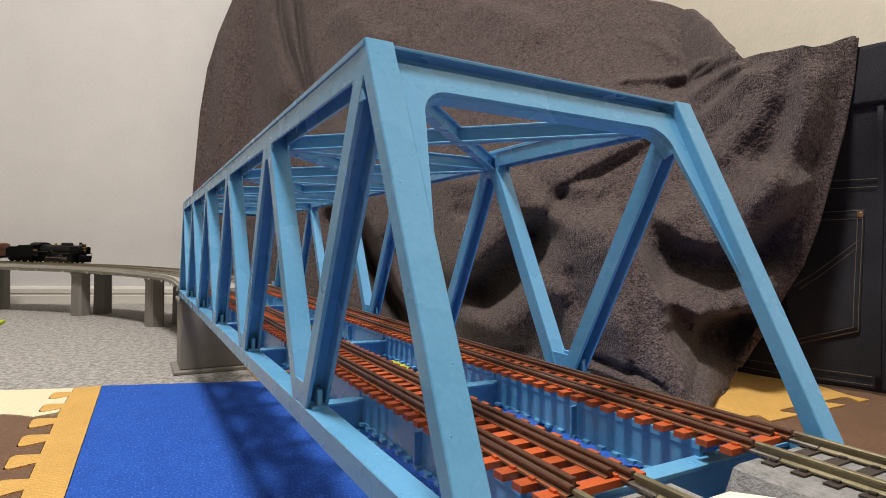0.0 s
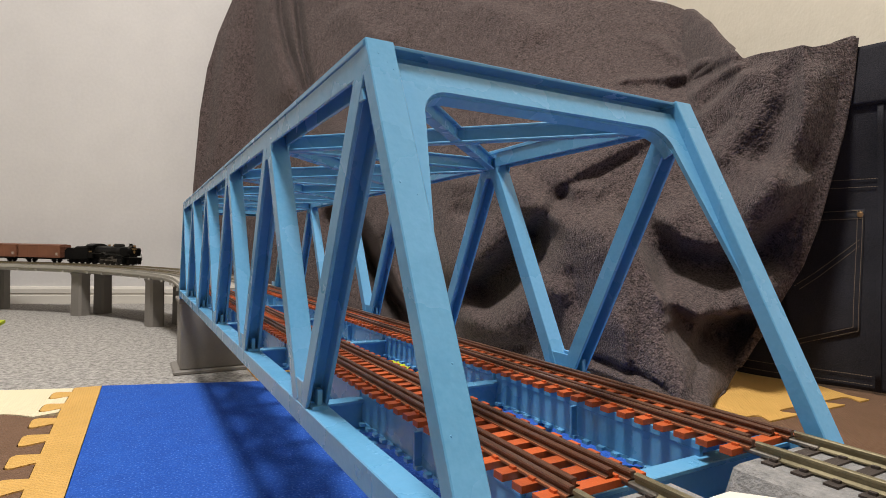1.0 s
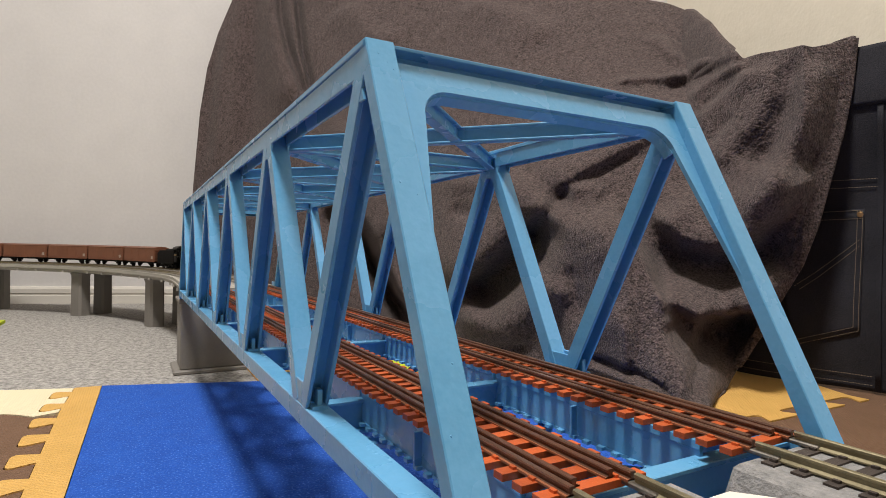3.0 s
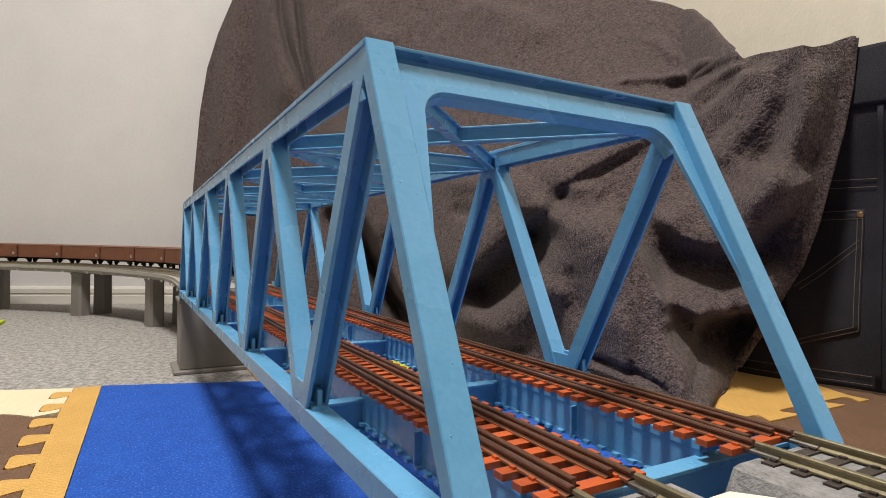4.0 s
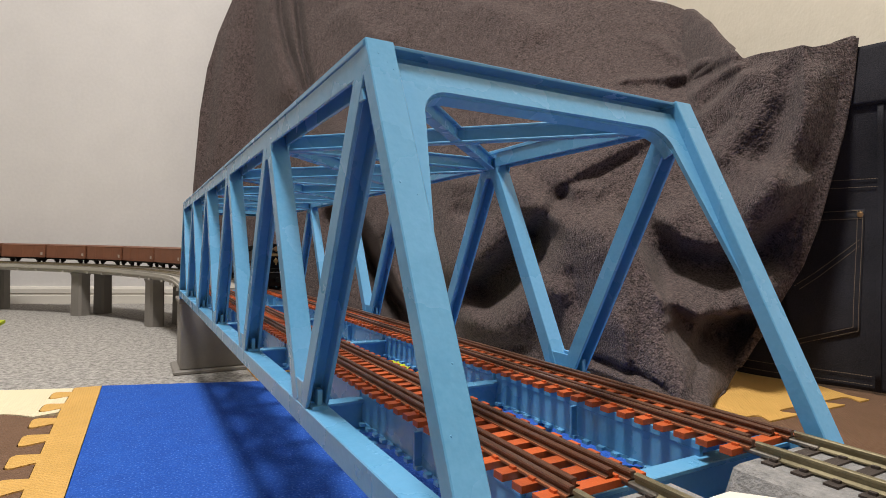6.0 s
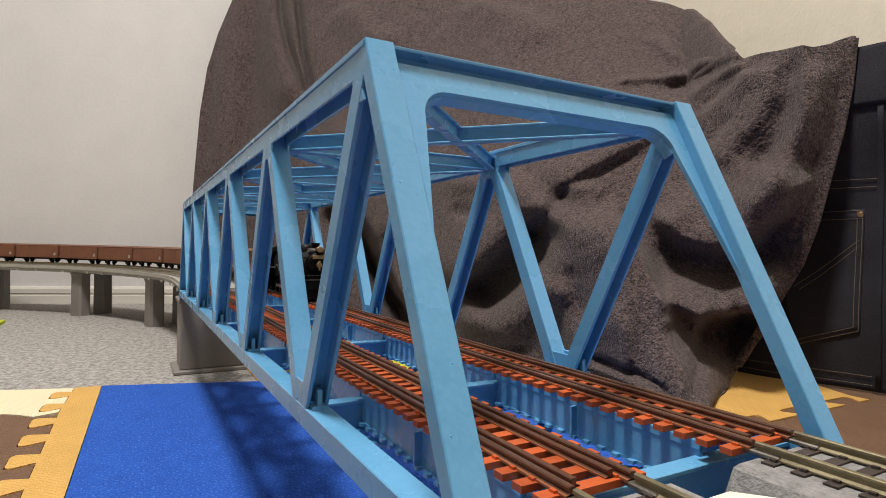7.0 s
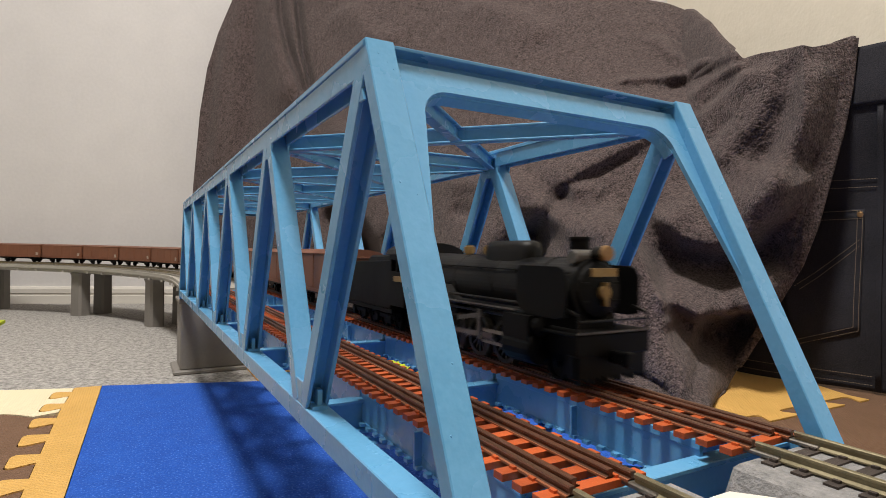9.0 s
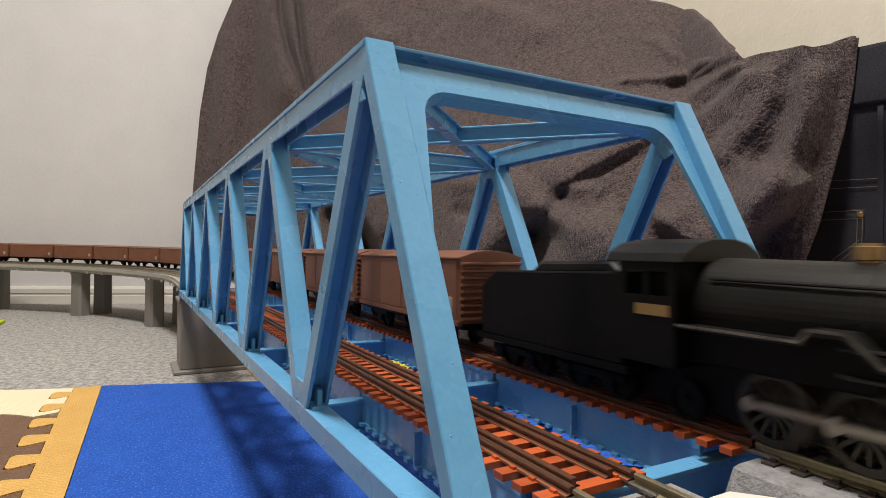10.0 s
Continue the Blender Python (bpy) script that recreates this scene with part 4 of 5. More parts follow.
        spun(bm, [(cz + 0.009, 0.0024), (cz + 0.0120, 0.0022), (cz + 0.0122, 0.0028), (cz + 0.0150, 0.0028), (cz + 0.0152, 0.0020), (cz + 0.0158, 0.0019)], 0, y, 14)
        part("safety_valve", bm, "brass", lo, "brass safety valve")
    # boiler handrails
    for sx in (-1, 1):
        bm = bmesh.new()
        cyl(bm, (sx * 0.0103, 0.014, cz + 0.0060), (sx * 0.0108, 0.126, cz + 0.0066), 0.00035, None, 6)
        for y in (0.02, 0.045, 0.07, 0.095, 0.118):
            cyl(bm, (sx * 0.0090, y, cz + 0.0052), (sx * 0.0106, y, cz + 0.0062), 0.0004, None, 6)
        part("boiler_handrail", bm, "loco_black", lo)
    # cab with open side windows
    bm = bmesh.new()
    for sx in (-1, 1):
        x0, x1 = (sx * 0.0176, sx * 0.0168)
        a, c = min(x0, x1), max(x0, x1)
        box(bm, a, c, 0.1312, 0.1500, 0.0150, 0.0335)
        box(bm, a, c, 0.1312, 0.1335, 0.0335, 0.0428)
        box(bm, a, c, 0.1398, 0.1414, 0.0335, 0.0428)
        box(bm, a, c, 0.1478, 0.1500, 0.0335, 0.0428)
        box(bm, a, c, 0.1312, 0.1500, 0.0400, 0.0430)
    box(bm, -0.0168, 0.0168, 0.1312, 0.1320, 0.0150, 0.0430)
    box(bm, -0.0168, 0.0168, 0.1312, 0.1520, 0.0150, 0.0160)
    cab = part("cab", bm, "loco_black", lo)
    bm = bmesh.new()
    pts = [(-0.0182, 0.0425), (-0.0165, 0.0452), (-0.0110, 0.0478), (-0.0045, 0.0490), (0.0045, 0.0490), (0.0110, 0.0478), (0.0165, 0.0452), (0.0182, 0.0425)]
    prism(bm, pts, at(0, 0.1292, 0) @ FRONT, 0.0265)
    part("cab_roof", bm, "loco_soot", cab, "dusty black arched roof", bevel=0.0003)
    for sx in (-1, 1):
        bm = bmesh.new()
        box(bm, sx * 0.0176 - 0.0003, sx * 0.0176 + 0.0003, 0.1330, 0.1440, 0.0282, 0.0312)
        part("cab_plate", bm, "brass", cab, "plain brass plate")
        bm = bmesh.new()
        cyl(bm, (sx * 0.0125, 0.1305, 0.0375), (sx * 0.0125, 0.1316, 0.0375), 0.0026, None, 14)
        part("front_window", bm, "dark_glass", cab)
    return lo


def tender():
    te = empty("tender", 0, 0, 0)
    tagged(te, "black flat-sided locomotive tender", "tender")
    bm = bmesh.new()
    prism(bm, [(0.0, 0.0125), (0.0740, 0.0125), (0.0740, 0.0315), (0.0650, 0.0375), (0.0, 0.0395)], at(-0.0172, 0, 0) @ SIDE, 0.0344)
    part("tank", bm, "loco_black", te, bevel=0.0006)
    bm = bmesh.new()
    prism(bm, [(0.004, 0.0385), (0.050, 0.0372), (0.044, 0.0415), (0.010, 0.0425)], at(-0.0120, 0, 0) @ SIDE, 0.0240)
    part("coal", bm, "loco_soot", te, "heaped dull black coal", bevel=0.001)
    bm = bmesh.new()
    box(bm, -0.0175, 0.0175, -0.002, 0.076, 0.0105, 0.0127)
    box(bm, -0.0056, 0.0056, 0.002, 0.074, 0.0030, 0.0106)
    part("underframe", bm, "loco_black", te)
    for yc in (0.018, 0.056):
        for sx in (-1, 1):
            bm = bmesh.new()
            box(bm, sx * 0.0125 - 0.0008, sx * 0.0125 + 0.0008, yc - 0.0150, yc + 0.0150, 0.0062, 0.0086)
            for y in (yc - 0.0095, yc + 0.0095):
                box(bm, sx * 0.0132 - 0.0012, sx * 0.0132 + 0.0012, y - 0.0022, y + 0.0022, 0.0038, 0.0082)
            part("bogie_frame", bm, "loco_black", te, bevel=0.0002)
            for y in (yc - 0.0095, yc + 0.0095):
                piece("wheel", SMALL, te, at(sx * 0.0076, y, 0.0054) @ (Matrix() if sx < 0 else Matrix.Rotation(math.pi, 4, "Z")))
    bm = bmesh.new()
    box(bm, -0.0014, 0.0014, 0.0740, 0.0860, 0.0085, 0.0115)
    part("coupler", bm, "loco_black", te)
    return te


CAR_L = 0.1205


def boxcar():
    ca = empty("freight_car", 0, 0, 0)
    tagged(ca, "rust-brown model boxcar with ribbed ends and a shallow roof", "freight car", group="freight cars")
    h = 0.0160
    y0, y1 = 0.0035, 0.0035 + CAR_L
    bm = bmesh.new()
    box(bm, -h, h, y0 + 0.0006, y1 - 0.0006, 0.0130, 0.0418)
    body = part("body", bm, "car_brown", ca, bevel=0.0004)
    # doors, posts and sills of the sides
    for sx in (-1, 1):
        for k in range(4):
            ya = y0 + 0.0022 + k * (CAR_L - 0.0044) / 4
            yb = ya + (CAR_L - 0.0044) / 4 - (0.0007 if k != 1 else 0.0016)
            bm = bmesh.new()
            box(bm, sx * h - 0.0006, sx * h + 0.0006, ya, yb, 0.0150, 0.0408)
            part("side_door", bm, "car_brown", body, bevel=0.0002)
        bm = bmesh.new()
        box(bm, sx * h - 0.0010, sx * h + 0.0010, y0, y1, 0.0122, 0.0144)
        part("sill", bm, "car_brown", body)
        bm = bmesh.new()
        box(bm, sx * (h + 0.0007) - 0.0003, sx * (h + 0.0007) + 0.0003, y0 + 0.0055, y0 + 0.0110, 0.0180, 0.0245)
        part("marking", bm, "white_mark", body, "faded white lettering panel")
    # corrugated ends with peaked tops
    for ye, s in ((y0, -1), (y1, 1)):
        bm = bmesh.new()
        prism(bm, [(-h, 0.0130), (h, 0.0130), (h, 0.0418), (h * 0.55, 0.0438), (0, 0.0446), (-h * 0.55, 0.0438), (-h, 0.0418)], at(0, ye - 0.0003, 0) @ FRONT, 0.0006)
        part("end_panel", bm, "car_brown", body)
        for k in range(9):
            z = 0.0152 + k * 0.0030
            bm = bmesh.new()
            prism(bm, [(0, -0.0008), (0.0020 * s, -0.0004), (0.0020 * s, 0.0004), (0, 0.0008)], at(-h + 0.0002, ye, z) @ SIDE, 2 * h - 0.0004)
            part("end_rib", bm, "car_brown", body)
    bm = bmesh.new()
    prism(bm, [(-h - 0.0012, 0.0412), (h + 0.0012, 0.0412), (h + 0.0012, 0.0422), (h * 0.55, 0.0444), (0, 0.0453), (-h * 0.55, 0.0444), (-h - 0.0012, 0.0422)], at(0, y0 - 0.0004, 0) @ FRONT, CAR_L + 0.0008)
    part("roof", bm, "car_brown", ca, bevel=0.0003)
    bm = bmesh.new()
    box(bm, -0.0130, 0.0130, y0 + 0.003, y1 - 0.003, 0.0100, 0.0131)
    box(bm, -0.0040, 0.0040, y0, y1, 0.0080, 0.0102)
    part("underframe", bm, "loco_black", ca)
    for yc in (y0 + 0.0235, y1 - 0.0235):
        for sx in (-1, 1):
            piece("wheel", SMALL, ca, at(sx * 0.0076, yc, 0.0054) @ (Matrix() if sx < 0 else Matrix.Rotation(math.pi, 4, "Z")))
            bm = bmesh.new()
            pts = [(yc - 0.0115, 0.0105), (yc - 0.0095, 0.0082), (yc - 0.0030, 0.0074), (yc - 0.0026, 0.0040), (yc + 0.0026, 0.0040), (yc + 0.0030, 0.0074), (yc + 0.0095, 0.0082), (yc + 0.0115, 0.0105)]
            prism(bm, pts, at(sx * 0.0122 - 0.0009, 0, 0) @ SIDE, 0.0018)
            part("axle_guard", bm, "loco_black", ca, bevel=0.0002)
    bm = bmesh.new()
    box(bm, -0.0013, 0.0013, -0.0004, y0 + 0.004, 0.0085, 0.0112)
    box(bm, -0.0013, 0.0013, y1 - 0.004, 0.1281, 0.0085, 0.0112)
    part("coupler", bm, "loco_black", ca)
    return ca


LOCO = steam_locomotive()
TENDER = tender()
CARS = [boxcar()]
for _ in range(15):
    CARS.append(copy_thing(CARS[0], Matrix()))


# ---- draped blanket ----
# The cloth stands round the near end of the bridge: bearings in degrees from the line of the bridge, radii from POLE, heights in metres.
POLE = (-0.110, -0.131)
RADIUS = [(4.3, 1.563), (10.3, 1.436), (15.7, 1.254), (20.7, 1.102), (24.1, 1.014), (29.9, 0.88), (35.7, 0.785), (41.4, 0.742), (46.8, 0.714), (52.4, 0.692), (56.6, 0.711), (61.8, 0.714), (66.1, 0.752)]
LEAN = [(4.3, 0.35), (10.3, 0.5), (15.7, 0.66), (20.7, 0.84), (24.1, 0.97), (29.9, 1.25), (35.7, 1.44), (41.4, 1.6), (46.8, 1.78), (52.4, 2.02), (56.6, 0.93), (61.8, 0.09), (66.1, 0.0)]
FLARE = [(36, 0), (41, 0.035), (47, 0.07), (52, 0.088), (54.5, 0.07), (55.4, 0.03), (57, 0.006), (60, 0)]
FAR_EDGE = [(4.4, 0.000), (4.8, 0.317), (5.3, 0.513), (5.9, 0.638), (6.8, 0.732), (8.1, 0.829), (10.2, 0.979)]
HEM_EDGE = [(56.0, 0.007), (58.0, 0.050), (60.4, 0.108), (61.9, 0.145), (63.0, 0.188), (64.7, 0.289), (65.3, 0.341), (65.6, 0.392)]
TOP_EDGE = [(10.2, 0.979), (41.1, 0.733), (46.5, 0.641), (50.7, 0.616), (52.7, 0.589), (53.6, 0.543), (55.5, 0.452), (57.0, 0.403), (58.5, 0.400), (60.2, 0.390), (62.5, 0.381), (64.5, 0.388), (65.6, 0.392)]


def knots(x, pairs):
    return np.interp(x, [k[0] for k in pairs], [k[1] for k in pairs])


def eased(values, n):
    """A running mean over n values."""
    return np.convolve(np.pad(values, n // 2, mode="edge"), np.ones(n) / n, mode="valid")


def bent_line(x, z, pts):
    """Distance to a bent line, the side (positive to the left of its way) and how near its ends."""
    best = np.full(x.shape, 1e9)
    side = np.zeros(x.shape)
    fade = np.ones(x.shape)
    total = sum(math.hypot(q[0] - p[0], q[1] - p[1]) for p, q in zip(pts[:-1], pts[1:]))
    run = 0.0
    for (x0, z0), (x1, z1) in zip(pts[:-1], pts[1:]):
        dx, dz = x1 - x0, z1 - z0
        ln = math.hypot(dx, dz)
        k = np.clip(((x - x0) * dx + (z - z0) * dz) / (ln * ln), 0, 1)
        ex, ez = x - x0 - k * dx, z - z0 - k * dz
        d = np.hypot(ex, ez)
        near = d < best
        best = np.where(near, d, best)
        side = np.where(near, np.sign(dx * ez - dz * ex), side)
        w = (run + k * ln) / total
        fade = np.where(near, np.clip(np.minimum(w, 1 - w) / 0.18, 0, 1), fade)
        run += ln
    return best, side, fade * fade * (3 - 2 * fade)


def blanket():
    nu, nv = 560, 340
    cu, cv = np.linspace(0, 1, nu), np.linspace(0, 1, nv)
    # the four edges of the hanging cloth, blended into a net of bearings and heights
    lz = np.interp(cv, [0, 1], [0.0, FAR_EDGE[-1][1]])
    lb = np.interp(lz, [k[1] for k in FAR_EDGE], [k[0] for k in FAR_EDGE])
    rz = np.interp(cv, [0, 1], [0.003, HEM_EDGE[-1][1]])
    rb = np.interp(rz, [k[1] for k in HEM_EDGE], [k[0] for k in HEM_EDGE])
    tb = np.interp(cu, [0, 1], [TOP_EDGE[0][0], TOP_EDGE[-1][0]])
    tz = eased(knots(tb, TOP_EDGE), 11)
    bb = np.interp(cu, [0, 1], [lb[0], rb[0]])
    bz = np.interp(cu, [0, 1], [0.0, 0.003])
    A, B = np.meshgrid(cu, cv)
    Q = (1 - A) * lb[:, None] + A * rb[:, None] + (1 - B) * bb[None, :] + B * tb[None, :] - ((1 - A) * (1 - B) * lb[0] + A * (1 - B) * rb[0] + (1 - A) * B * lb[-1] + A * B * rb[-1])
    Z = (1 - A) * lz[:, None] + A * rz[:, None] + (1 - B) * bz[None, :] + B * tz[None, :] - ((1 - A) * (1 - B) * lz[0] + A * (1 - B) * rz[0] + (1 - A) * B * lz[-1] + A * B * rz[-1])
    Z = np.maximum(Z, 0.0)
    foot = knots(Q, RADIUS)
    R = foot + knots(Q, LEAN) * np.where(Z < 0.2, Z * Z, 0.04 + 0.4 * (Z - 0.2))
    R = R - knots(Q, FLARE) * np.exp(-Z / 0.07)
    # the cloth bulges over the edge of the furniture and falls back under it
    crest = knots(Q, [(24, 0.25), (30, 0.24), (41, 0.26), (45, 0.29), (50, 0.30), (57, 0.29), (65, 0.28)])
    under = crest - Z
    bulge = np.where(under > 0, np.exp(-(under / 0.15) ** 2), np.exp(-(under / 0.12) ** 2))
    R = R - bulge * knots(Q, [(24, 0.0), (30, 0.04), (38.5, 0.052), (49.5, 0.052), (55.7, 0.035), (61, 0.015), (65, 0.0)])
    out = np.zeros_like(R)

    def crease(pts, left, right, high):
        """A ridge (high > 0) or a valley along a bent line, with a width to each side of its way."""
        mid = pts[len(pts) // 2][0]
        k = np.radians(1.0) * float(knots(mid, RADIUS))
        d, side, fade = bent_line(Q * k, Z, [(b * k, z) for b, z in pts])
        w = np.where(side > 0, left, right)
        out[...] += 1.25 * high * fade * np.exp(-(d / w) ** 2 * 0.8)

    def soften(times):
        for _ in range(times):
            out[1:-1, 1:-1] = (out[1:-1, 1:-1] * 2 + out[:-2, 1:-1] + out[2:, 1:-1] + out[1:-1, :-2] + out[1:-1, 2:]) / 6

    # overhanging edge of the upper swag
    crease([(28.8, 0.097), (32.8, 0.139), (35.7, 0.171), (38.5, 0.211), (40.5, 0.241)], 0.0468, 0.0125, 0.0340)
    crease([(39.1, 0.223), (41.3, 0.257), (44.0, 0.276), (48.8, 0.314), (51.3, 0.346), (53.7, 0.368), (56.5, 0.385)], 0.0294, 0.0098, 0.0170)
    # ridges gathered at the top corner
    crease([(49.2, 0.415), (51.2, 0.415), (52.5, 0.423)], 0.0045, 0.0053, -0.0040)
    crease([(54.1, 0.531), (55.3, 0.454), (56.1, 0.413)], 0.0083, 0.0083, 0.0060)
    crease([(30.5, 0.670), (33.7, 0.631), (37.2, 0.587), (40.3, 0.541)], 0.0200, 0.0301, 0.0100)
    crease([(18.2, 0.748), (20.7, 0.658), (23.9, 0.594)], 0.0243, 0.0292, 0.0120)
    # cave and pouch beneath the swag
    crease([(31.2, 0.077), (34.6, 0.107), (37.7, 0.165), (39.8, 0.207)], 0.0275, 0.0275, -0.0600)
    crease([(30.0, 0.052), (34.1, 0.065), (37.5, 0.098), (39.4, 0.142)], 0.0089, 0.0340, 0.0320)
    crease([(28.7, 0.269), (33.9, 0.258), (38.2, 0.242)], 0.0187, 0.0119, 0.0120)
    crease([(29.3, 0.223), (32.2, 0.212), (34.5, 0.214)], 0.0119, 0.0102, -0.0120)
    crease([(31.2, 0.016), (34.7, 0.020), (38.7, 0.030)], 0.0061, 0.0061, -0.0140)
    # the lump in the middle and its long edge
    crease([(41.3, 0.239), (43.2, 0.244), (45.2, 0.232)], 0.0094, 0.0203, 0.0140)
    crease([(40.6, 0.228), (40.0, 0.178), (39.7, 0.130), (40.6, 0.083)], 0.0337, 0.0103, 0.0160)
    crease([(43.0, 0.233), (44.4, 0.170), (46.0, 0.106), (47.6, 0.057), (49.5, 0.026), (51.3, -0.010), (52.5, -0.042)], 0.0335, 0.0361, 0.0400)
    crease([(45.4, 0.227), (46.7, 0.188), (48.9, 0.145), (50.4, 0.103), (51.9, 0.063), (54.8, 0.025), (57.2, -0.026), (59.0, -0.061)], 0.0069, 0.0389, 0.0540)
    crease([(41.4, 0.140), (42.5, 0.109), (43.4, 0.073)], 0.0084, 0.0099, -0.0080)
    crease([(40.9, 0.037), (45.3, 0.049), (48.4, 0.047)], 0.0657, 0.0236, 0.0220)
    crease([(42.0, 0.047), (44.7, 0.078), (47.3, 0.094)], 0.0135, 0.0162, 0.0080)
    # lower swag: its overhanging edge, the hollow, the second band
    crease([(49.1, 0.222), (50.4, 0.198), (52.4, 0.174), (54.8, 0.166), (57.5, 0.179), (60.1, 0.206), (61.6, 0.234), (62.4, 0.256)], 0.0486, 0.0090, 0.0420)
    crease([(49.4, 0.168), (52.4, 0.141), (56.2, 0.136), (58.9, 0.153), (61.0, 0.188)], 0.0164, 0.0123, -0.0200)
    crease([(49.8, 0.127), (51.2, 0.108), (53.4, 0.094), (56.2, 0.093), (58.9, 0.110), (61.0, 0.140)], 0.0202, 0.0074, 0.0460)
    crease([(51.0, 0.087), (52.6, 0.061), (54.8, 0.037)], 0.0125, 0.0069, -0.0260)
    crease([(53.2, 0.068), (56.0, 0.059), (58.7, 0.080)], 0.0239, 0.0252, -0.0480)
    # sweeping folds of the hanging side
    crease([(59.2, 0.392), (58.9, 0.339), (57.7, 0.308), (55.9, 0.281), (53.8, 0.259)], 0.0124, 0.0248, 0.0140)
    crease([(62.5, 0.376), (62.1, 0.311), (60.9, 0.264), (59.2, 0.221), (56.6, 0.189)], 0.0103, 0.0192, 0.0180)
    crease([(61.1, 0.379), (60.8, 0.329), (59.6, 0.280), (57.5, 0.237)], 0.0098, 0.0098, -0.0120)
    crease([(50.8, 0.247), (51.8, 0.222), (52.6, 0.191)], 0.0089, 0.0089, 0.0060)
    # rolled hem on the mat
    # long upright folds at the far end
    crease([(11.0, 0.956), (11.5, 0.768), (12.2, 0.620), (13.6, 0.476)], 0.0280, 0.0280, 0.0280)
    crease([(13.3, 0.869), (13.7, 0.736), (14.4, 0.621), (15.2, 0.526)], 0.0108, 0.0108, 0.0160)
    crease([(9.5, 0.962), (8.3, 0.635), (7.5, 0.185)], 0.0327, 0.0327, 0.0160)
    crease([(10.4, 0.926), (9.9, 0.632), (9.2, 0.358)], 0.0204, 0.0204, -0.0120)
    crease([(7.1, 0.732), (6.4, 0.606), (6.0, 0.361)], 0.0106, 0.0121, -0.0120)
    crease([(7.6, 0.764), (6.9, 0.605), (6.4, 0.331)], 0.0120, 0.0120, 0.0100)
    # dark opening between the two pieces of furniture
    crease([(18.3, 0.269), (20.7, 0.171), (23.6, 0.066), (26.3, -0.015)], 0.0136, 0.0262, -0.1700)
    crease([(23.5, 0.203), (25.8, 0.100), (28.3, 0.012)], 0.0186, 0.0186, -0.0500)
    crease([(18.3, 0.467), (19.2, 0.292), (20.7, 0.159)], 0.0228, 0.0228, 0.0140)
    # thick cloth rolls over softly
    soften(10)
    # sharper creases and the stitched hem
    crease([(40.5, 0.221), (41.8, 0.248), (45.1, 0.270), (48.8, 0.297)], 0.0047, 0.0063, -0.0050)
    crease([(50.0, 0.408), (51.7, 0.428), (53.7, 0.433), (55.6, 0.417), (57.2, 0.401)], 0.0096, 0.0078, 0.0170)
    crease([(52.5, 0.371), (54.2, 0.389), (55.8, 0.394), (57.6, 0.389)], 0.0071, 0.0063, 0.0150)
    crease([(53.5, 0.353), (54.9, 0.364), (56.5, 0.377)], 0.0048, 0.0048, -0.0060)
    crease([(52.5, 0.326), (54.2, 0.342), (56.0, 0.358), (58.1, 0.385)], 0.0069, 0.0170, 0.0140)
    crease([(45.6, 0.429), (49.2, 0.430), (53.2, 0.420)], 0.0090, 0.0063, 0.0100)
    crease([(48.9, 0.540), (50.7, 0.491), (52.5, 0.456), (54.4, 0.418)], 0.0111, 0.0074, 0.0100)
    crease([(29.8, 0.453), (33.2, 0.430), (36.4, 0.400)], 0.0095, 0.0152, 0.0070)
    crease([(41.6, 0.248), (40.1, 0.219), (37.9, 0.171)], 0.0070, 0.0109, -0.0110)
    crease([(46.1, 0.210), (47.7, 0.197), (49.3, 0.190)], 0.0066, 0.0066, -0.0120)
    crease([(62.7, 0.275), (62.0, 0.242), (60.9, 0.207), (58.9, 0.170)], 0.0068, 0.0082, -0.0070)
    crease([(64.5, 0.378), (64.1, 0.311), (63.2, 0.256), (62.2, 0.212), (61.0, 0.170), (59.7, 0.126), (58.2, 0.087), (56.2, 0.046)], 0.0027, 0.0027, -0.0035)
    crease([(64.2, 0.379), (63.8, 0.311), (62.9, 0.256), (61.9, 0.212), (60.6, 0.170), (59.4, 0.125), (57.9, 0.087), (56.0, 0.048)], 0.0027, 0.0027, 0.0020)
    crease([(56.5, 0.329), (54.8, 0.304), (52.5, 0.271)], 0.0062, 0.0062, -0.0060)
    crease([(63.5, 0.367), (63.3, 0.311), (62.4, 0.262)], 0.0055, 0.0069, 0.0060)
    crease([(41.5, 0.025), (44.7, 0.027), (47.4, 0.029), (49.5, 0.027), (51.6, 0.018)], 0.0050, 0.0088, 0.0180)
    crease([(43.6, 0.035), (46.9, 0.035), (50.0, 0.030), (51.8, 0.020)], 0.0037, 0.0037, -0.0140)
    crease([(52.0, 0.009), (53.9, 0.015), (55.6, 0.013)], 0.0048, 0.0048, 0.0140)
    crease([(12.2, 0.946), (12.6, 0.760), (13.3, 0.667), (14.7, 0.555), (15.6, 0.480)], 0.0069, 0.0083, -0.0280)
    crease([(13.8, 0.932), (14.2, 0.779), (14.7, 0.657), (15.4, 0.566), (16.4, 0.456)], 0.0054, 0.0067, -0.0340)
    soften(2)
    R = R - out * (0.25 + 0.75 * np.clip((1 - A) / 0.035, 0, 1))
    # short pile: small uneven tufts
    s, c = np.sin(np.radians(Q)), np.cos(np.radians(Q))
    flat = np.stack([POLE[0] + R * s, POLE[1] + R * c, Z], -1).reshape(-1, 3)
    tuft = np.array([noise.noise(Vector(p) * 210.0) * 0.0010 + noise.noise(Vector(p) * 430.0) * 0.0009 + noise.noise(Vector(p) * 28.0) * 0.0016 for p in flat]).reshape(nv, nu)
    R = R - tuft * np.clip(np.minimum(np.minimum(1 - A, B), 1 - B) / 0.012, 0.12, 1)
    X = np.stack([POLE[0] + R * s, POLE[1] + R * c, Z], -1)
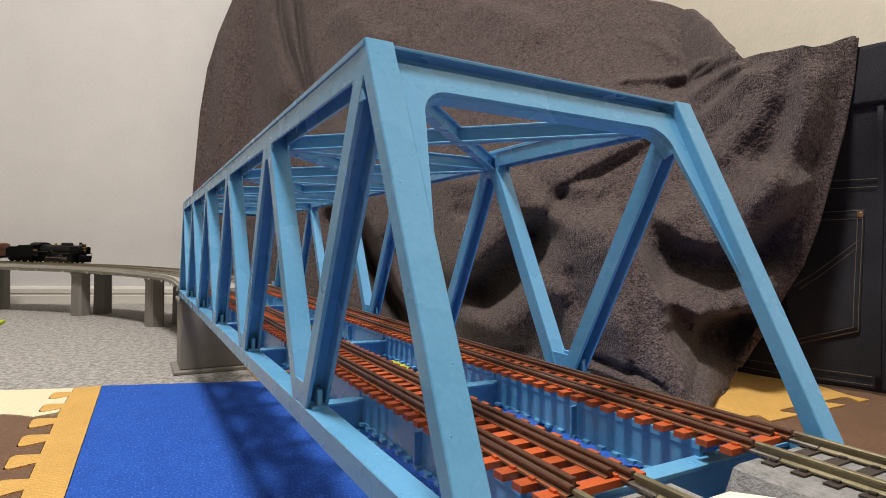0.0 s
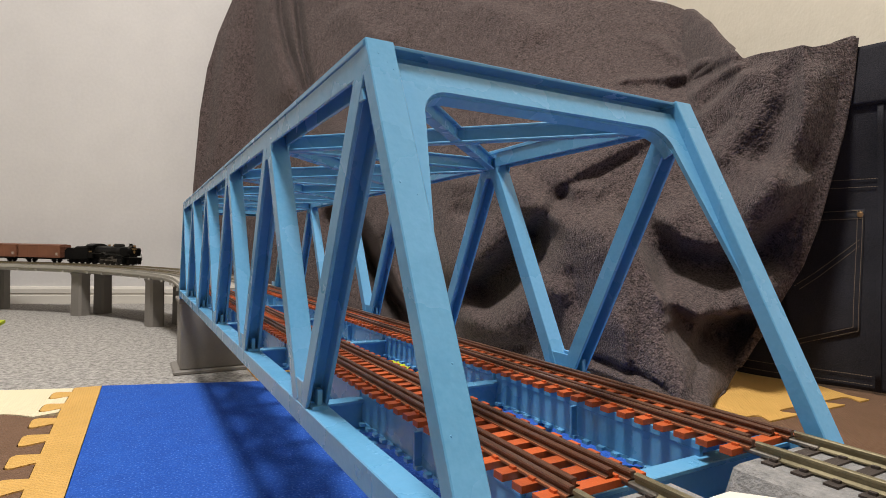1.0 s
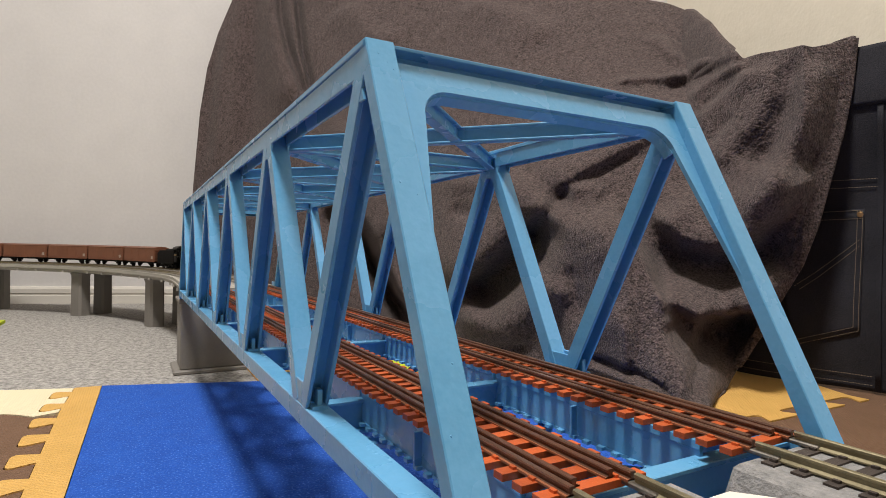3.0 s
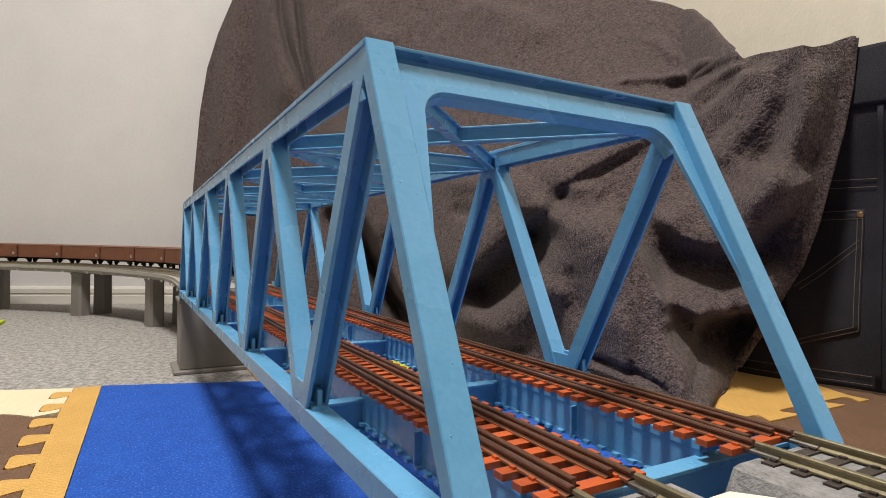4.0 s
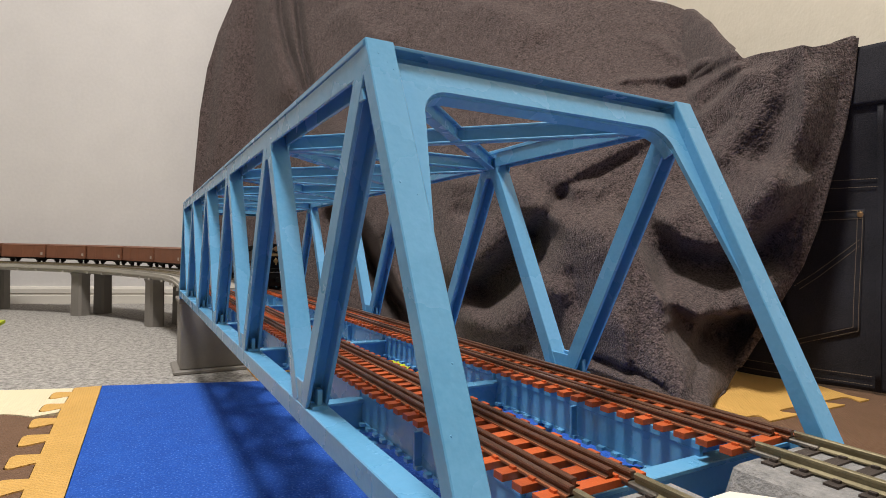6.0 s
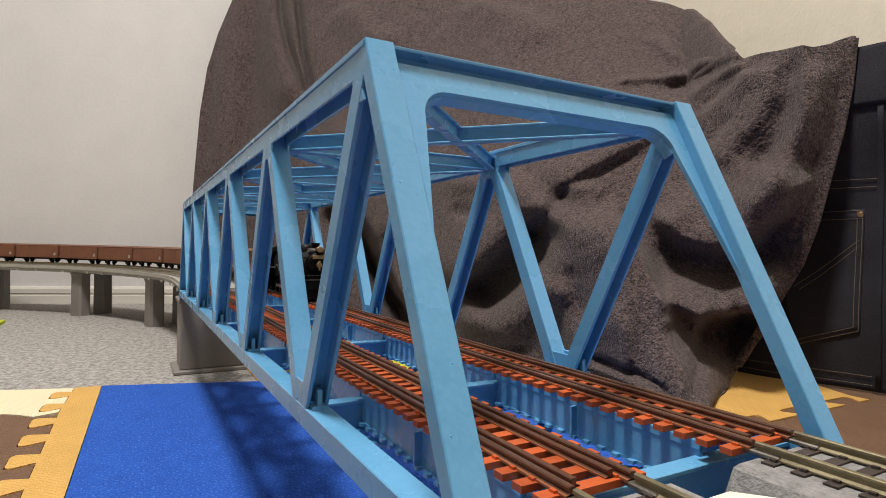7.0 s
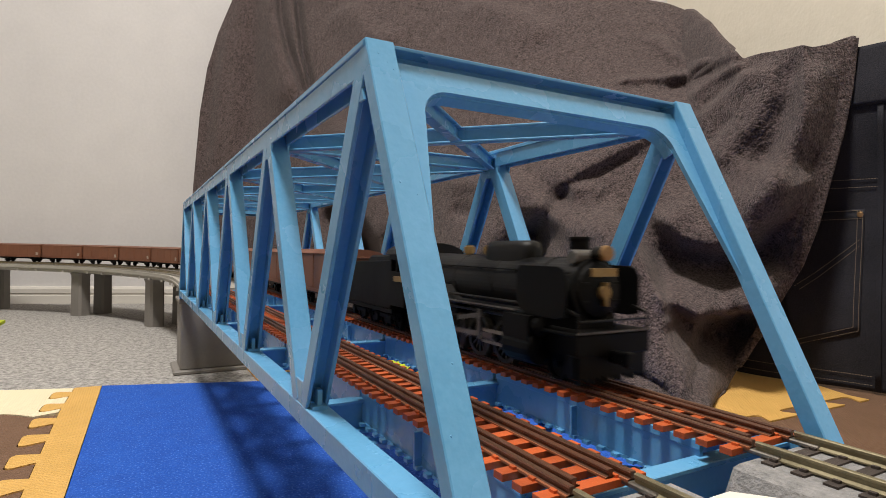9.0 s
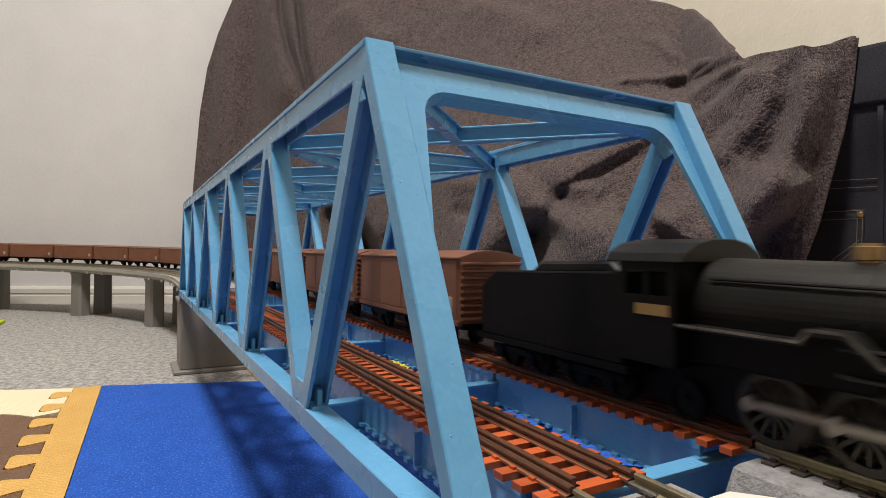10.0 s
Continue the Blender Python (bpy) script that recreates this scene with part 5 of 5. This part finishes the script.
    # the hem rests on the mats, the far end on the carpet
    X[..., 2] = np.maximum(X[..., 2], knots(Q, [(28, 0.004), (34, 0.0105)]))
    # the sheet rolls over at the top and turns back at the sides
    back = np.array([0.485, 0.875, 0.0])
    k = 10
    tops = [X[-1] + back * 0.16 * (i / k) ** 1.5 + np.array([0, 0, 1.0]) * 0.006 * math.sin(math.pi * i / k) for i in range(1, k + 1)]
    X = np.concatenate([X, np.array(tops)], 0)
    lefts = [X[:, 0] + back * 0.09 * (i / k) ** 1.4 for i in range(k, 0, -1)]
    rights = [X[:, -1] + back * 0.010 * (i / 4) ** 1.2 + np.array([-0.004 * i / 4, 0, 0]) for i in range(1, 5)]
    X = np.concatenate([np.array(lefts).transpose(1, 0, 2), X, np.array(rights).transpose(1, 0, 2)], 1)
    h, w = X.shape[:2]
    ids = np.arange(h * w).reshape(h, w)
    faces = np.stack([ids[:-1, :-1], ids[:-1, 1:], ids[1:, 1:], ids[1:, :-1]], -1).reshape(-1, 4)
    me = bpy.data.meshes.new("blanket")
    me.from_pydata(X.reshape(-1, 3).tolist(), [], faces.tolist())
    me.materials.append(M["fleece"])
    for p in me.polygons:
        p.use_smooth = True
    ob = new("blanket", me)
    so = ob.modifiers.new("thickness", "SOLIDIFY")
    so.thickness, so.offset = 0.003, -1
    return tagged(ob, "dark grey-brown fleece blanket draped in folds over furniture", "blanket")


blanket()


# ---- hanging jeans ----
J0, J1 = Vector((0.560, 0.302)), Vector((0.592, 0.163))
JD = (J1 - J0).normalized()
JN = Vector((JD.y, -JD.x))          # towards the bridge
if JN.x > 0:
    JN = -JN


def cloth(u, z):
    """Gentle waves of the hanging denim."""
    return 0.004 * math.sin(u * 38 + z * 9) + 0.003 * math.sin(u * 17 - z * 24 + 1.3) + 0.004 * noise.noise(Vector((u * 12, z * 9, 3.0)))


def jeans_point(u, z, out=0.0):
    p = J0 + JD * u + JN * (cloth(u, z) + out)
    return Vector((p.x, p.y, z))


def jeans():
    je = empty("jeans", 0, 0, 0)
    tagged(je, "dark indigo denim jeans hanging beside the blanket", "jeans")
    bm = bmesh.new()
    ks, zs = sheet(0.0, 1.0, 80), sheet(0.0095, 0.385, 80)
    us = ks
    g = []
    for z in zs:
        row = []
        # the cloth's hidden edge runs slanting up behind the blanket's hem
        left = -0.03 + 0.45 * z if z < 0.2 else 0.06 + 0.16 * (z - 0.2)
        for k in ks:
            u = left + (0.30 - left) * k
            zz = z
            if z > 0.37:
                zz = z + 0.010 * math.sin(u * 30)
            row.append(bm.verts.new(jeans_point(u, zz)))
        g.append(row)
    for r0, r1 in zip(g[:-1], g[1:]):
        for i in range(len(us) - 1):
            bm.faces.new((r0[i], r0[i + 1], r1[i + 1], r1[i]))
    leg = part("leg", bm, "denim", je, smooth=True)
    so = leg.modifiers.new("thickness", "SOLIDIFY")
    so.thickness, so.offset = 0.006, 0

    def patch(name, corners, out, label):
        """A four-sided cloth patch (u, z) with thickness, following the cloth."""
        bm = bmesh.new()
        n = 14
        g = []
        c = [Vector(q) for q in corners]
        for i in range(n + 1):
            row = []
            for j in range(n + 1):
                a, b = i / n, j / n
                q = (c[0] * (1 - a) + c[1] * a) * (1 - b) + (c[3] * (1 - a) + c[2] * a) * b
                row.append(bm.verts.new(jeans_point(q.x, q.y, out)))
            g.append(row)
        for i in range(n):
            for j in range(n):
                bm.faces.new((g[i][j], g[i + 1][j], g[i + 1][j + 1], g[i][j + 1]))
        ob = part(name, bm, "denim", je, label, smooth=True)
        so = ob.modifiers.new("thickness", "SOLIDIFY")
        so.thickness, so.offset = 0.0014, 0
        return ob

    def seam(points, parent, gap=0.0026, out=0.0052):
        """A line of thread stitches along (u, z) points."""
        bm = bmesh.new()
        for p, q in zip(points[:-1], points[1:]):
            p, q = Vector(p), Vector(q)
            n = max(1, int((q - p).length / gap))
            for i in range(n):
                a = p.lerp(q, (i + 0.12) / n)
                b = p.lerp(q, (i + 0.80) / n)
                m, ln = between(jeans_point(a.x, a.y, out), jeans_point(b.x, b.y, out), (JN.x, JN.y, 0))
                box(bm, -0.0003, 0.0003, -0.0003, 0.0003, 0, ln, m)
        ob = part("stitching", bm, "stitch", parent, "pale tan thread")
        ob["kind"] = "stuff"
    pocket = patch("pocket", [(0.030, 0.2065), (0.1266, 0.2075), (0.1240, 0.0726), (0.0600, 0.0500)], 0.0042, "denim patch pocket")
    seam([(0.030, 0.2050), (0.1240, 0.2060)], pocket, out=0.0054)
    seam([(0.030, 0.1960), (0.1240, 0.1970)], pocket, out=0.0054)
    seam([(0.1250, 0.2060), (0.1225, 0.0740), (0.0620, 0.0515)], pocket, out=0.0054)
    seam([(0.1200, 0.2060), (0.1178, 0.0775), (0.0620, 0.0570)], pocket, out=0.0054)
    seam([(0.0600, 0.1200), (0.0800, 0.1360), (0.1225, 0.1740)], pocket, out=0.0054)
    seam([(0.0650, 0.1160), (0.0830, 0.1310), (0.1225, 0.1670)], pocket, out=0.0054)
    bm = bmesh.new()
    a = jeans_point(0.1225, 0.2015, 0.0046)
    n3 = Vector((JN.x, JN.y, 0))
    cyl(bm, a, a + n3 * 0.0016, 0.0034, 0.0028, 16)
    part("rivet", bm, "copper", je, "copper rivet", bevel=0.0003)
    seam([(0.0, 0.2425), (0.1400, 0.2395)], leg, out=0.0046)
    seam([(0.0, 0.2335), (0.1400, 0.2310)], leg, out=0.0046)
    seam([(0.0, 0.0270), (0.1348, 0.0255)], leg, out=0.0046)
    seam([(0.0, 0.0170), (0.1348, 0.0160)], leg, out=0.0046)
    patch("waistband", [(0.095, 0.318), (0.300, 0.318), (0.300, 0.386), (0.095, 0.382)], 0.0060, "doubled denim waistband")
    patch("side_seam", [(0.1370, 0.010), (0.1425, 0.010), (0.1440, 0.318), (0.1390, 0.318)], 0.0048, "raised flat-felled side seam")


jeans()


def gone(t):
    """Where the engine's front end is along the line after t seconds; the train slows a little."""
    return 1.5276 - 0.17414 * t + 0.000488 * t * t


def on_line(s, front, rear):
    """The pose of a vehicle whose front end is at s, carried by pivots front and rear metres behind it, on the right-hand track."""
    a, _ = along(s + front, RIGHT)
    b, _ = along(s + rear, RIGHT)
    a.z, b.z = rise(s + front), rise(s + rear)
    d = (b - a).normalized()
    o = a - d * front
    return Matrix.Translation((o.x, o.y, RZ + o.z)) @ Matrix.Rotation(math.atan2(-d.x, d.y), 4, "Z") @ Matrix.Rotation(math.asin(d.z), 4, "X")


def motions():
    times = [i * 0.25 for i in range(41)]
    walk(LOCO, [(t, on_line(gone(t), 0.050, 0.112)) for t in times])
    walk(TENDER, [(t, on_line(gone(t) + 0.1490, 0.018, 0.056)) for t in times])
    for k, car in enumerate(CARS):
        walk(car, [(t, on_line(gone(t) + 0.2385 + 0.1285 * k, 0.027, 0.1005)) for t in times])
    # drivers roll; the rods follow the crank pins
    fine = [i / 15 for i in range(151)]

    def crank(t, sx):
        return (gone(0) - gone(t)) / DRIVER_R + (0.0 if sx < 0 else math.pi / 2)
    for wheel, sx, y in MOVING["drivers"]:
        flip = Matrix() if sx < 0 else Matrix.Rotation(math.pi, 4, "Z")
        walk(wheel, [(t, at(sx * 0.0080, y, DRIVER_R) @ Matrix.Rotation(crank(t, sx), 4, "X") @ flip) for t in fine])
    for rod, sx in MOVING["rods"]:
        walk(rod, [(t, at(sx * 0.0118, -CRANK * math.sin(crank(t, sx)), DRIVER_R + CRANK * math.cos(crank(t, sx)))) for t in fine])
    for rod, sx in MOVING["main"]:
        rows = []
        for t in fine:
            c = crank(t, sx)
            py, pz = DRIVER_Y[2] - CRANK * math.sin(c), DRIVER_R + CRANK * math.cos(c)
            hz = 0.0110
            hy = py - math.sqrt(0.0395 ** 2 - (pz - hz) ** 2)
            rows.append((t, at(sx * 0.0136, hy, hz) @ Matrix.Rotation(math.atan2(pz - hz, py - hy), 4, "X")))
        walk(rod, rows)


motions()
